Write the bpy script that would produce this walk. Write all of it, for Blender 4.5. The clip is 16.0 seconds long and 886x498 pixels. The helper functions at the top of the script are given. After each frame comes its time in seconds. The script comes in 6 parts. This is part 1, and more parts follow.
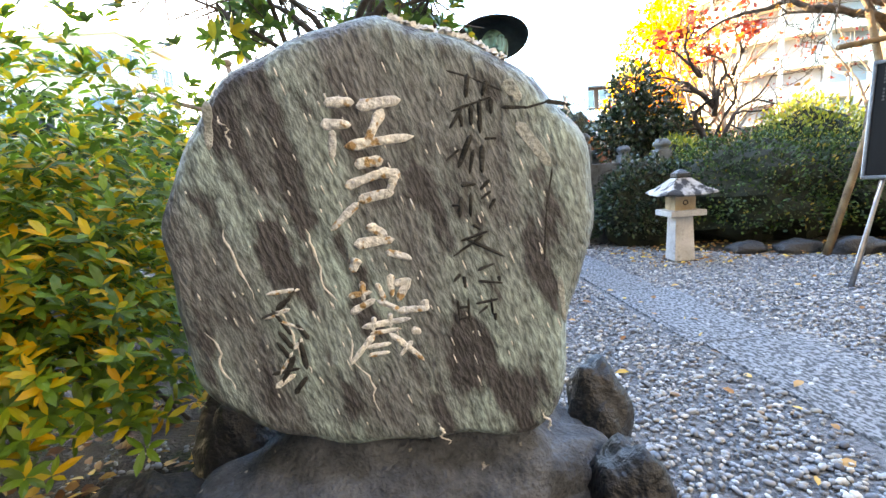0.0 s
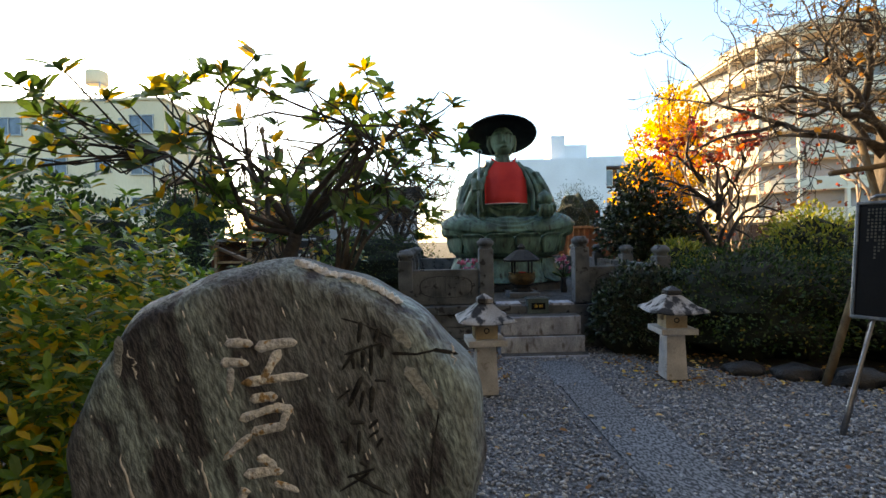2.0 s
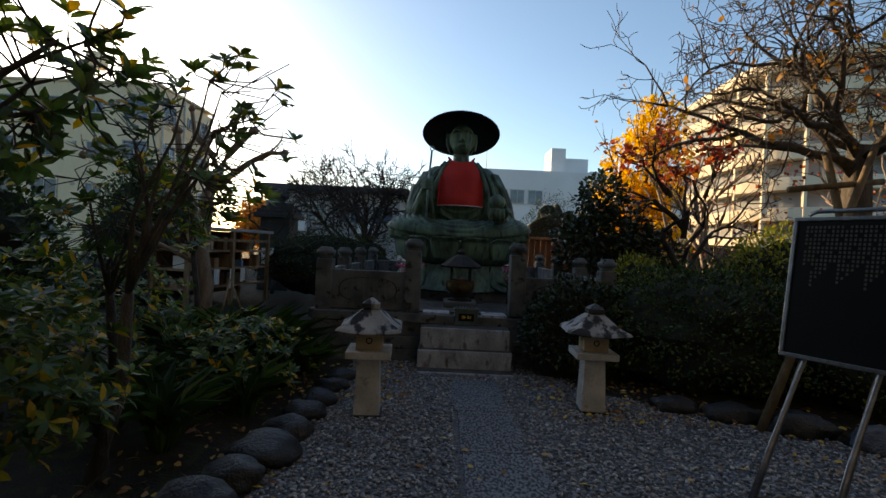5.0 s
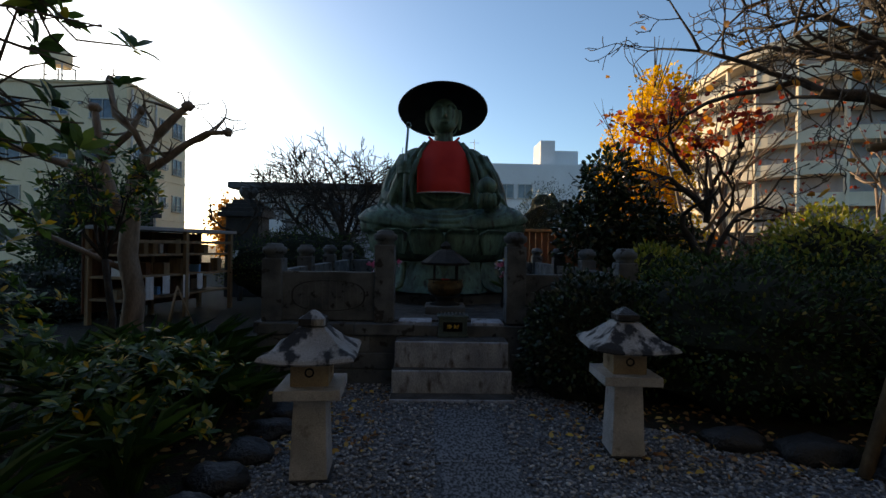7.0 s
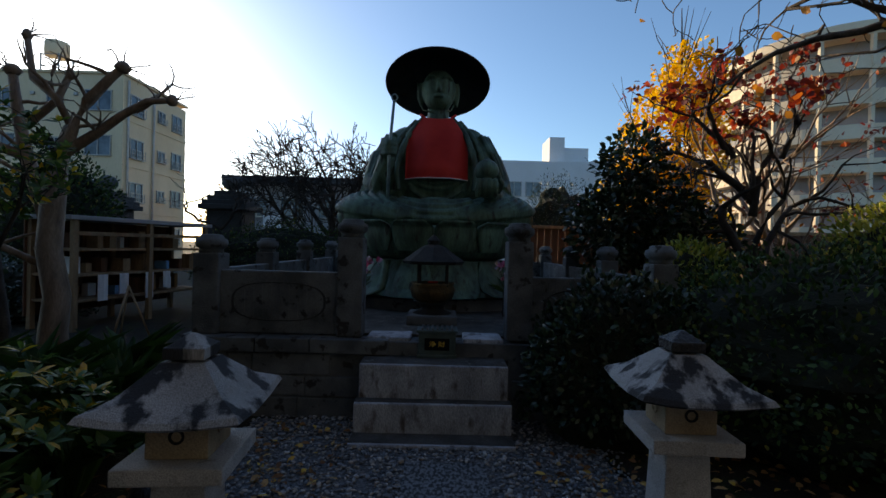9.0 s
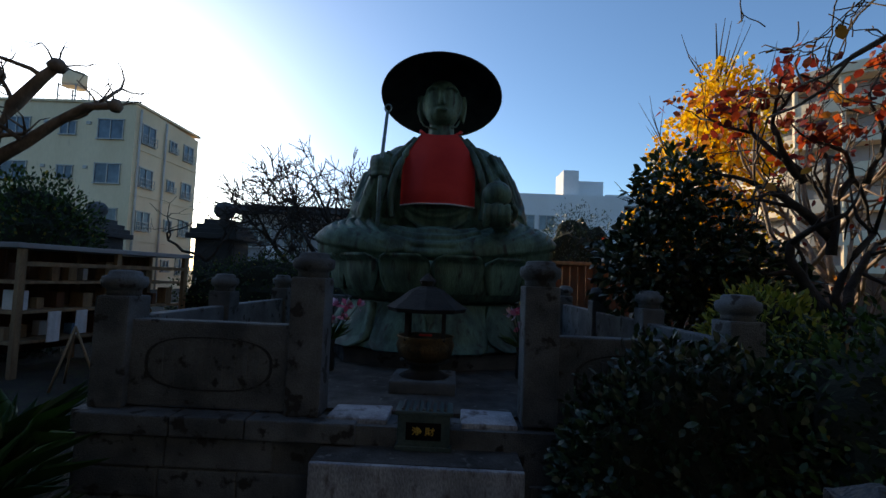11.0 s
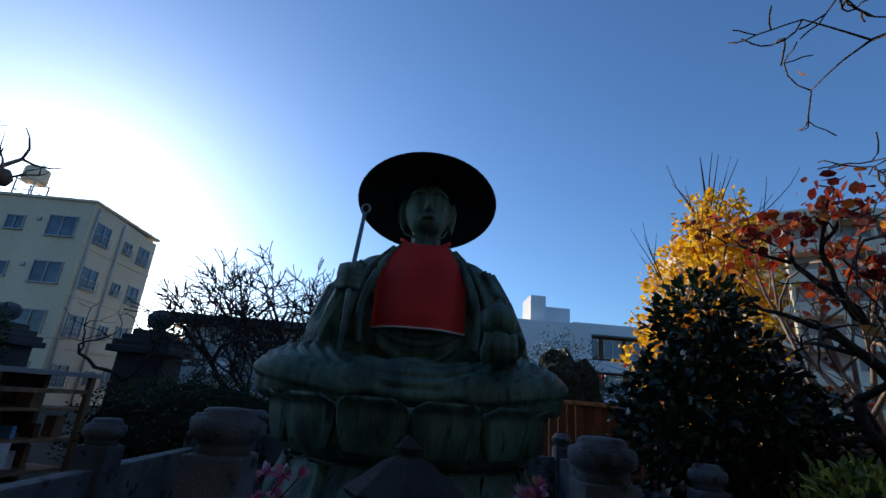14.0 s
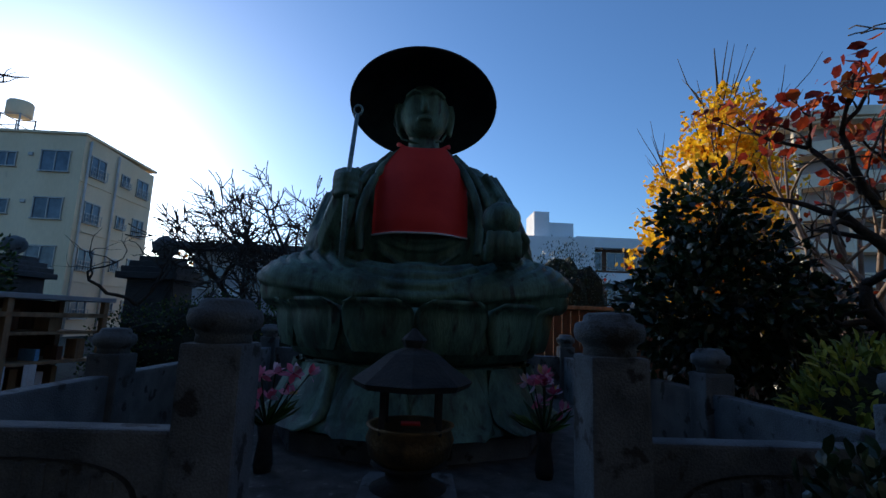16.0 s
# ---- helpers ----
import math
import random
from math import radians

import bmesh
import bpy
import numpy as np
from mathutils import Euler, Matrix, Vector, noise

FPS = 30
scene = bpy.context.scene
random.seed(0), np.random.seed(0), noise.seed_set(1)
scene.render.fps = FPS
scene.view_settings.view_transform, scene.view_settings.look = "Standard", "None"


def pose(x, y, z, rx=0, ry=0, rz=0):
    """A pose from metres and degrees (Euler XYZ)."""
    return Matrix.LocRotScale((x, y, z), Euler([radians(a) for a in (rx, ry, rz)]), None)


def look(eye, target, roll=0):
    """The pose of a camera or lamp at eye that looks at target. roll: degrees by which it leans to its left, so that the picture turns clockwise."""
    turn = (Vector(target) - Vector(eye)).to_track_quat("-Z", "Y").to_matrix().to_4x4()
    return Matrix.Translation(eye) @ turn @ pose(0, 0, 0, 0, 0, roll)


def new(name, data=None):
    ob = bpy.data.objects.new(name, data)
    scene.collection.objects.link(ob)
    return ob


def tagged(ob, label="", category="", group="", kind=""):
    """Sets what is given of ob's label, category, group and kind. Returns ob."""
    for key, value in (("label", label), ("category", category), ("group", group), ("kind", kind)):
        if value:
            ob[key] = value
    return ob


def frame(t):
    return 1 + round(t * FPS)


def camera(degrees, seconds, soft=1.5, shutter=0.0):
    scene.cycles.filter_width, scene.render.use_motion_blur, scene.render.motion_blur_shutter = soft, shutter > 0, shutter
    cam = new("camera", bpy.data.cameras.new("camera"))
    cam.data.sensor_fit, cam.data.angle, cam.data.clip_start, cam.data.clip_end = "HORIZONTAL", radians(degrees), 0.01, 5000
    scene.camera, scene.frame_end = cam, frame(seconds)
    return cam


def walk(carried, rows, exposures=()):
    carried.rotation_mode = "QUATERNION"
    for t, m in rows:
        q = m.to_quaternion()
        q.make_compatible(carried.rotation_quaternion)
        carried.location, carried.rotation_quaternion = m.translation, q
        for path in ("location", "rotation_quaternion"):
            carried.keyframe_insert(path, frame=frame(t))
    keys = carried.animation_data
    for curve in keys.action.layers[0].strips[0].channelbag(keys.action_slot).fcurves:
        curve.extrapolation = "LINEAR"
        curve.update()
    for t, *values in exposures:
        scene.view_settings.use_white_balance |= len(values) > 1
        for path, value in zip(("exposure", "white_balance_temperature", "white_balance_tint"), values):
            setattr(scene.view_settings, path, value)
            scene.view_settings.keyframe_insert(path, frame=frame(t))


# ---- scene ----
cam = camera(86.5, 16.0)
PATH = [
    (0, (-1.796, 1.406, 1.188), (-1.707, 3.38, 0.883), -4.3),
    (0.5, (-1.757, 1.439, 1.268), (-1.741, 3.424, 1.022), -3.5),
    (1, (-1.689, 1.46, 1.459), (-1.757, 3.45, 1.274), -2.4),
    (1.5, (-1.584, 1.416, 1.586), (-1.667, 3.412, 1.494), -2.4),
    (2, (-1.445, 1.367, 1.639), (-1.422, 3.366, 1.602), -1.2),
    (2.5, (-1.294, 1.4, 1.617), (-1.151, 3.395, 1.593), 0.5),
    (3, (-1.074, 1.499, 1.595), (-0.92, 3.493, 1.579), 2.6),
    (3.5, (-0.946, 1.611, 1.57), (-0.847, 3.608, 1.534), 3.6),
    (4, (-0.729, 1.711, 1.567), (-0.694, 3.71, 1.541), 3.3),
    (4.2, (-0.623, 1.731, 1.565), (-0.627, 3.731, 1.547), 3.1),
    (6.5, (-0.22, 2.958, 1.513), (-0.178, 4.958, 1.512), 1.3),
    (7, (-0.205, 3.275, 1.487), (-0.162, 5.275, 1.478), 0.9),
    (7.5, (-0.159, 3.561, 1.479), (-0.123, 5.561, 1.464), 0.4),
    (8, (-0.067, 3.908, 1.442), (-0.037, 5.908, 1.429), 0.4),
    (8.5, (0.021, 4.174, 1.47), (0.051, 6.174, 1.447), 0.2),
    (8.7, (0.02, 4.269, 1.445), (0.053, 6.269, 1.426), 0.9),
    (11, (0.151, 5.486, 1.525), (0.108, 7.481, 1.65), 2.3),
    (11.5, (0.091, 5.803, 1.624), (0.089, 7.789, 1.856), 2.0),
    (12, (0.058, 6.059, 1.702), (0.02, 8.022, 2.083), 2.1),
    (12.5, (0.049, 6.268, 1.753), (-0.017, 8.195, 2.282), 3.6),
    (13, (-0.01, 6.402, 1.746), (-0.01, 8.302, 2.372), 4.3),
    (13.5, (-0.035, 6.467, 1.739), (0.008, 8.356, 2.393), 4.6),
    (14, (-0.052, 6.524, 1.73), (0.025, 8.422, 2.356), 4.6),
    (14.5, (-0.036, 6.557, 1.683), (0.057, 8.47, 2.257), 4.4),
    (15, (-0.03, 6.601, 1.689), (0.064, 8.538, 2.18), 3.6),
    (15.5, (-0.015, 6.64, 1.635), (0.067, 8.598, 2.039), 2.8),
    (16, (-0.016, 6.675, 1.602), (0.07, 8.649, 1.907), 2.1),
]
EXPOSE = [(0, 4.3, 10200, 12), (0.5, 4.2, 10200, 12), (1.0, 3.6, 10300, 12), (1.5, 2.95, 10500, 12), (2.0, 2.1, 11000, 12), (2.5, 1.45, 11400, 12), (3.5, 0.82, 11400, 12), (4.2, 0.74, 11200, 12), (7.0, 0.28, 8900, 11), (8.7, 0.2, 8100, 10), (11.0, 0.2, 7600, 10), (13.0, -0.02, 6250, 10), (16.0, -0.12, 6250, 10)]
walk(cam, [(t, look(eye, target, roll)) for t, eye, target, roll in PATH], EXPOSE)

# ---- world and sun: low winter sun behind the flats on the far side ----
SUN_AZ, SUN_EL = radians(-38.0), radians(14.0)  # azimuth from +y towards +x
world = bpy.data.worlds.new("sky")
scene.world = world
world.use_nodes = True
wn = world.node_tree.nodes
sky = wn.new("ShaderNodeTexSky")
sky.sky_type = "NISHITA"
sky.sun_disc = False
sky.sun_elevation = SUN_EL
sky.sun_rotation = SUN_AZ
sky.air_density, sky.dust_density, sky.ozone_density = 1.0, 0.75, 5.5
wn["Background"].inputs["Strength"].default_value = 0.21
world.node_tree.links.new(sky.outputs[0], wn["Background"].inputs["Color"])
sun = new("sun", bpy.data.lights.new("sun", "SUN"))
sun.data.energy, sun.data.angle, sun.data.color = 5.0, radians(0.6), (1.0, 0.86, 0.66)
sun_dir = Vector((math.sin(SUN_AZ) * math.cos(SUN_EL), math.cos(SUN_AZ) * math.cos(SUN_EL), math.sin(SUN_EL)))
sun.matrix_world = look(sun_dir * 60, (0, 0, 0))

# ---- materials ----


def mat(name, c1, c2, rough=0.8, scale=6.0, fine=60.0, bump=0.25, metal=0.0, stretch=(1, 1, 1), turn=(0, 0, 0), c3=None, spots=0.6, vary=0.0, dist=0.02, soft=0.15, edge=0.06, grain=0.25):
    """Two-scale mottled surface: broad mix of c1 and c2, fine grain, optional stains of c3, bump."""
    m = bpy.data.materials.new(name)
    m.use_nodes = True
    n, l = m.node_tree.nodes, m.node_tree.links
    b = n["Principled BSDF"]
    geo = n.new("ShaderNodeNewGeometry")
    mp = n.new("ShaderNodeMapping")
    mp.vector_type = "TEXTURE"
    mp.inputs["Scale"].default_value = [1 / k for k in stretch]
    mp.inputs["Rotation"].default_value = [radians(a) for a in turn]
    l.new(geo.outputs["Position"], mp.inputs["Vector"])
    big = n.new("ShaderNodeTexNoise")
    big.inputs["Scale"].default_value, big.inputs["Detail"].default_value = scale, 6
    l.new(mp.outputs[0], big.inputs["Vector"])
    small = n.new("ShaderNodeTexNoise")
    small.inputs["Scale"].default_value, small.inputs["Detail"].default_value = fine, 4
    l.new(mp.outputs[0], small.inputs["Vector"])
    ramp = n.new("ShaderNodeValToRGB")
    ramp.color_ramp.elements[0].position, ramp.color_ramp.elements[1].position = 0.5 - soft, 0.5 + soft
    ramp.color_ramp.elements[0].color, ramp.color_ramp.elements[1].color = (*c1, 1), (*c2, 1)
    l.new(big.outputs["Fac"], ramp.inputs["Fac"])
    col = ramp.outputs["Color"]
    if c3:
        st = n.new("ShaderNodeTexNoise")
        st.inputs["Scale"].default_value, st.inputs["Detail"].default_value = scale * 2.3, 8
        off = n.new("ShaderNodeVectorMath")
        off.inputs[1].default_value = (3.7, 9.1, 5.3)
        l.new(mp.outputs[0], off.inputs[0])
        l.new(off.outputs[0], st.inputs["Vector"])
        r2 = n.new("ShaderNodeValToRGB")
        r2.color_ramp.elements[0].position, r2.color_ramp.elements[1].position = spots, spots + edge
        l.new(st.outputs["Fac"], r2.inputs["Fac"])
        mx = n.new("ShaderNodeMix")
        mx.data_type = "RGBA"
        l.new(r2.outputs["Color"], mx.inputs[0])
        l.new(col, mx.inputs[6])
        mx.inputs[7].default_value = (*c3, 1)
        col = mx.outputs[2]
    hsv = n.new("ShaderNodeHueSaturation")
    val = n.new("ShaderNodeMapRange")
    val.inputs[1].default_value, val.inputs[2].default_value = 0.25, 0.75
    val.inputs[3].default_value, val.inputs[4].default_value = 1 - grain, 1 + grain
    l.new(small.outputs["Fac"], val.inputs[0])
    out = val.outputs[0]
    if vary:
        info = n.new("ShaderNodeObjectInfo")
        v2 = n.new("ShaderNodeMapRange")
        v2.inputs[3].default_value, v2.inputs[4].default_value = 1 - vary, 1 + vary
        l.new(info.outputs["Random"], v2.inputs[0])
        mu = n.new("ShaderNodeMath")
        mu.operation = "MULTIPLY"
        l.new(out, mu.inputs[0])
        l.new(v2.outputs[0], mu.inputs[1])
        out = mu.outputs[0]
    l.new(out, hsv.inputs["Value"])
    l.new(col, hsv.inputs["Color"])
    l.new(hsv.outputs[0], b.inputs["Base Color"])
    b.inputs["Roughness"].default_value, b.inputs["Metallic"].default_value = rough, metal
    if bump:
        ad = n.new("ShaderNodeMath")
        l.new(small.outputs["Fac"], ad.inputs[0])
        l.new(big.outputs["Fac"], ad.inputs[1])
        bp = n.new("ShaderNodeBump")
        bp.inputs["Strength"].default_value, bp.inputs["Distance"].default_value = bump, dist
        l.new(ad.outputs[0], bp.inputs["Height"])
        l.new(bp.outputs[0], b.inputs["Normal"])
    return m


def leaf_mat(name, stops, rough=0.45, through_light=0.35):
    """Leaf colours spread over the separate leaves; part of the light passes through the blade."""
    m = bpy.data.materials.new(name)
    m.use_nodes = True
    n, l = m.node_tree.nodes, m.node_tree.links
    b, outp = n["Principled BSDF"], n["Material Output"]
    geo = n.new("ShaderNodeNewGeometry")
    ramp = n.new("ShaderNodeValToRGB")
    els = ramp.color_ramp.elements
    els[0].position, els[0].color = stops[0][0], (*stops[0][1], 1)
    els[1].position, els[1].color = stops[-1][0], (*stops[-1][1], 1)
    for p, c in stops[1:-1]:
        els.new(p).color = (*c, 1)
    l.new(geo.outputs["Random Per Island"], ramp.inputs["Fac"])
    l.new(ramp.outputs[0], b.inputs["Base Color"])
    b.inputs["Roughness"].default_value = rough
    tr = n.new("ShaderNodeBsdfTranslucent")
    l.new(ramp.outputs[0], tr.inputs["Color"])
    mix = n.new("ShaderNodeMixShader")
    mix.inputs[0].default_value = through_light
    l.new(b.outputs[0], mix.inputs[1])
    l.new(tr.outputs[0], mix.inputs[2])
    l.new(mix.outputs[0], outp.inputs["Surface"])
    return m


M_STELE = mat("green_schist", (0.12, 0.128, 0.135), (0.25, 0.325, 0.315), 0.6, 2.8, 46, 1.0, stretch=(1.9, 1.9, 0.7), turn=(0, -17, 0), c3=(0.05, 0.048, 0.053), spots=0.51, dist=0.014, soft=0.12, edge=0.1, grain=0.75)
M_VEIN = mat("quartz_vein", (0.55, 0.52, 0.48), (0.75, 0.73, 0.7), 0.6, 20, 90, 0.4)
M_CARVE_W = mat("white_filled_carving", (0.5, 0.51, 0.53), (0.8, 0.76, 0.7), 0.8, 16, 80, 0.7, c3=(0.4, 0.25, 0.12), spots=0.56, grain=0.4)
M_PALE = mat("pale_schist_break", (0.2, 0.22, 0.21), (0.4, 0.41, 0.39), 0.75, 18, 90, 0.6)
# Near-black colour gives strokes and clefts their depth; none is cut in.
M_CARVE_D = mat("near_black_carving", (0.006, 0.006, 0.006), (0.04, 0.04, 0.038), 0.85, 20, 90, 0.5)
M_ROCK = mat("dark_rock", (0.009, 0.009, 0.01), (0.028, 0.027, 0.029), 0.5, 5, 45, 0.8, c3=(0.06, 0.045, 0.035), spots=0.66, vary=0.2)
M_BASE = mat("grey_base_rock", (0.035, 0.04, 0.05), (0.1, 0.11, 0.13), 0.8, 9, 60, 1.0, c3=(0.5, 0.46, 0.42), spots=0.68)
M_GRANITE = mat("weathered_granite", (0.06, 0.067, 0.072), (0.14, 0.151, 0.158), 0.88, 4, 120, 0.4, c3=(0.03, 0.027, 0.025), spots=0.58, vary=0.12)
M_STEP = mat("stained_step_stone", (0.22, 0.24, 0.275), (0.44, 0.47, 0.52), 0.85, 5, 110, 0.4, c3=(0.09, 0.075, 0.07), spots=0.55, vary=0.1, stretch=(1.0, 1, 0.45), edge=0.16, grain=0.35)
M_LANTERN = mat("pale_speckled_granite", (0.34, 0.33, 0.315), (0.48, 0.465, 0.445), 0.85, 6, 160, 0.35, c3=(0.2, 0.185, 0.165), spots=0.6, edge=0.14, grain=0.35)
M_LROOF = mat("sooty_lantern_granite", (0.24, 0.23, 0.22), (0.42, 0.4, 0.39), 0.85, 2.6, 170, 0.45, c3=(0.025, 0.025, 0.028), spots=0.47, stretch=(1.4, 1.4, 0.2), edge=0.07, grain=0.5)
M_LBOX = mat("tan_stone", (0.26, 0.19, 0.12), (0.38, 0.3, 0.2), 0.85, 8, 120, 0.3)
M_HOLE = mat("painted_hollow_shade", (0.01, 0.01, 0.01), (0.02, 0.02, 0.02), 0.95, 8, 50, 0)
M_BRONZE = mat("patinated_bronze", (0.026, 0.055, 0.04), (0.1, 0.195, 0.142), 0.6, 2.6, 26, 0.3, metal=0.1, stretch=(2.5, 2.5, 0.7), c3=(0.028, 0.03, 0.024), spots=0.56, edge=0.14)
M_HAT = mat("dark_bronze", (0.018, 0.02, 0.024), (0.04, 0.045, 0.05), 0.5, 5, 40, 0.25, metal=0.5)
M_STAFF = mat("blue_green_staff", (0.12, 0.2, 0.22), (0.2, 0.3, 0.32), 0.45, 8, 50, 0.2, metal=0.5)
M_RED = mat("red_cloth", (0.52, 0.02, 0.018), (0.64, 0.035, 0.028), 0.85, 3, 220, 0.2)
M_HEM = mat("white_hem", (0.6, 0.6, 0.6), (0.72, 0.7, 0.7), 0.9, 20, 200, 0.1)
M_IRON = mat("dark_cast_iron", (0.008, 0.008, 0.008), (0.022, 0.02, 0.018), 0.85, 8, 60, 0.35)
M_BOWL = mat("tarnished_brass", (0.05, 0.03, 0.012), (0.16, 0.09, 0.03), 0.5, 8, 50, 0.3, metal=0.5)
M_TREAD = mat("mossy_tread_and_dark_floor", (0.035, 0.033, 0.03), (0.09, 0.085, 0.08), 0.9, 6, 80, 0.5, c3=(0.16, 0.15, 0.14), spots=0.64)
M_SKY_BLOCK = mat("sky_block_grey", (0.068, 0.074, 0.082), (0.096, 0.104, 0.114), 0.95, 0.8, 12, 0.1)
M_GOLDPAINT = mat("worn_gold", (0.55, 0.33, 0.05), (0.75, 0.5, 0.1), 0.45, 12, 90, 0.2, metal=0.3)
M_BOX = mat("green_painted_box", (0.03, 0.06, 0.06), (0.06, 0.1, 0.1), 0.5, 8, 60, 0.2)
M_SOIL = mat("dark_soil", (0.01, 0.007, 0.005), (0.034, 0.024, 0.015), 0.95, 3.5, 60, 1.0, c3=(0.025, 0.034, 0.008), spots=0.54, dist=0.05, grain=0.8)
M_GRAVELBED = mat("gravel_bed", (0.07, 0.075, 0.085), (0.2, 0.2, 0.21), 0.9, 45, 110, 0.9, dist=0.02)
M_SLAB = mat("pebble_washed_slab", (0.035, 0.04, 0.046), (0.21, 0.22, 0.235), 0.85, 52, 160, 0.6, stretch=(1, 0.6, 1), vary=0.08, soft=0.07)
M_BARK = mat("grey_brown_bark", (0.05, 0.037, 0.028), (0.13, 0.1, 0.078), 0.9, 6, 50, 0.7, stretch=(2, 2, 0.6), dist=0.03)
M_SMOOTHBARK = mat("smooth_pale_bark", (0.15, 0.095, 0.062), (0.3, 0.21, 0.15), 0.7, 4, 30, 0.35, stretch=(2, 2, 0.6))
M_DARKBARK = mat("dark_bark", (0.02, 0.016, 0.014), (0.06, 0.048, 0.04), 0.9, 6, 50, 0.6)
M_POLE = mat("weathered_timber", (0.1, 0.06, 0.03), (0.22, 0.145, 0.075), 0.85, 3, 60, 0.4, stretch=(3, 3, 0.4))
M_STEEL = mat("brushed_steel", (0.16, 0.16, 0.165), (0.24, 0.24, 0.25), 0.35, 10, 90, 0.05, metal=0.9)
M_BOARD = mat("black_panel", (0.004, 0.004, 0.005), (0.006, 0.006, 0.007), 0.55, 3, 90, 0.02)
M_BOARD.node_tree.nodes["Principled BSDF"].inputs["Specular IOR Level"].default_value = 0.12
M_PRINT = mat("grey_print", (0.035, 0.035, 0.03), (0.06, 0.06, 0.055), 0.7, 20, 90, 0)
M_CREAM = mat("cream_render", (0.66, 0.52, 0.34), (0.74, 0.6, 0.41), 0.9, 0.5, 9, 0.05, grain=0.05, stretch=(1, 1, 0.3), c3=(0.54, 0.43, 0.3), spots=0.66)
M_WHITEWALL = mat("white_render", (0.62, 0.62, 0.62), (0.7, 0.7, 0.7), 0.9, 0.4, 9, 0.05, grain=0.05)
M_APT = mat("beige_tile_cladding", (0.66, 0.53, 0.38), (0.76, 0.63, 0.47), 0.85, 0.4, 12, 0.05, grain=0.06)
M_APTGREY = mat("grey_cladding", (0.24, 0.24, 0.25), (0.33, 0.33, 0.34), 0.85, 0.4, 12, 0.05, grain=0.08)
M_GLASS = mat("window_glass", (0.05, 0.08, 0.11), (0.1, 0.15, 0.2), 0.08, 0.8, 3, 0.0)
M_ALU = mat("window_metal", (0.3, 0.29, 0.28), (0.4, 0.39, 0.38), 0.45, 5, 40, 0, metal=0.6)
M_PIPE = mat("painted_pipe", (0.42, 0.37, 0.33), (0.52, 0.47, 0.42), 0.6, 2, 20, 0.1)
M_DARKROOF = mat("dark_roof_tile", (0.03, 0.032, 0.036), (0.07, 0.07, 0.075), 0.7, 4, 40, 0.4)
M_WOODWALL = mat("red_brown_boards", (0.07, 0.026, 0.012), (0.13, 0.052, 0.024), 0.75, 3, 40, 0.3, stretch=(3, 3, 0.5), vary=0.2)
M_TIMBER = mat("shed_timber", (0.2, 0.12, 0.065), (0.34, 0.22, 0.12), 0.8, 3, 50, 0.3, stretch=(3, 3, 0.5), vary=0.2)
M_PAPER = mat("white_paper", (0.6, 0.6, 0.6), (0.72, 0.72, 0.72), 0.9, 5, 90, 0.0)
M_PLASTIC = mat("blue_plastic", (0.1, 0.25, 0.45), (0.14, 0.33, 0.55), 0.4, 5, 40, 0.0)

L_RHODO = leaf_mat("rhododendron_leaves", [(0, (0.025, 0.055, 0.014)), (0.45, (0.06, 0.125, 0.024)), (0.8, (0.13, 0.21, 0.03)), (0.86, (0.5, 0.38, 0.03)), (1, (0.72, 0.34, 0.012))], 0.4, 0.4)
L_AZALEA = leaf_mat("azalea_leaves", [(0, (0.06, 0.12, 0.018)), (0.45, (0.12, 0.24, 0.025)), (0.7, (0.24, 0.37, 0.03)), (0.79, (0.62, 0.47, 0.03)), (1, (0.78, 0.4, 0.015))], 0.4, 0.45)
L_HEDGE = leaf_mat("hedge_leaves", [(0, (0.008, 0.024, 0.004)), (0.6, (0.024, 0.058, 0.009)), (0.93, (0.06, 0.12, 0.015)), (1, (0.3, 0.2, 0.03))], 0.62, 0.25)
L_LIME = leaf_mat("lime_leaves", [(0, (0.1, 0.14, 0.02)), (0.6, (0.3, 0.32, 0.04)), (1, (0.55, 0.46, 0.06))])
L_CAMELLIA = leaf_mat("camellia_leaves", [(0, (0.008, 0.02, 0.01)), (0.8, (0.022, 0.05, 0.02)), (1, (0.05, 0.08, 0.03))], 0.3, 0.15)
L_GINKGO = leaf_mat("ginkgo_leaves", [(0, (0.75, 0.38, 0.01)), (0.6, (0.85, 0.5, 0.015)), (1, (0.9, 0.62, 0.04))], 0.6, 0.6)
L_RED = leaf_mat("red_leaves", [(0, (0.1, 0.012, 0.01)), (0.5, (0.26, 0.03, 0.014)), (0.82, (0.46, 0.08, 0.016)), (1, (0.6, 0.24, 0.03))], 0.5, 0.55)
L_ORANGE = leaf_mat("orange_leaves", [(0, (0.4, 0.14, 0.02)), (1, (0.62, 0.3, 0.05))], 0.6, 0.4)
L_STRAP = leaf_mat("strap_leaves", [(0, (0.01, 0.034, 0.007)), (0.7, (0.03, 0.08, 0.013)), (1, (0.08, 0.15, 0.03))], 0.45, 0.2)
L_LITTER = leaf_mat("fallen_leaves", [(0, (0.12, 0.05, 0.02)), (0.4, (0.3, 0.13, 0.04)), (0.7, (0.5, 0.3, 0.12)), (1, (0.66, 0.4, 0.05))], 0.7, 0.1)
# Near-black for flower stems and for the shade painted on shrub cores.
L_CORE = mat("dark_stem_and_core_shade", (0.006, 0.009, 0.004), (0.015, 0.02, 0.008), 0.95, 8, 40, 0.5)
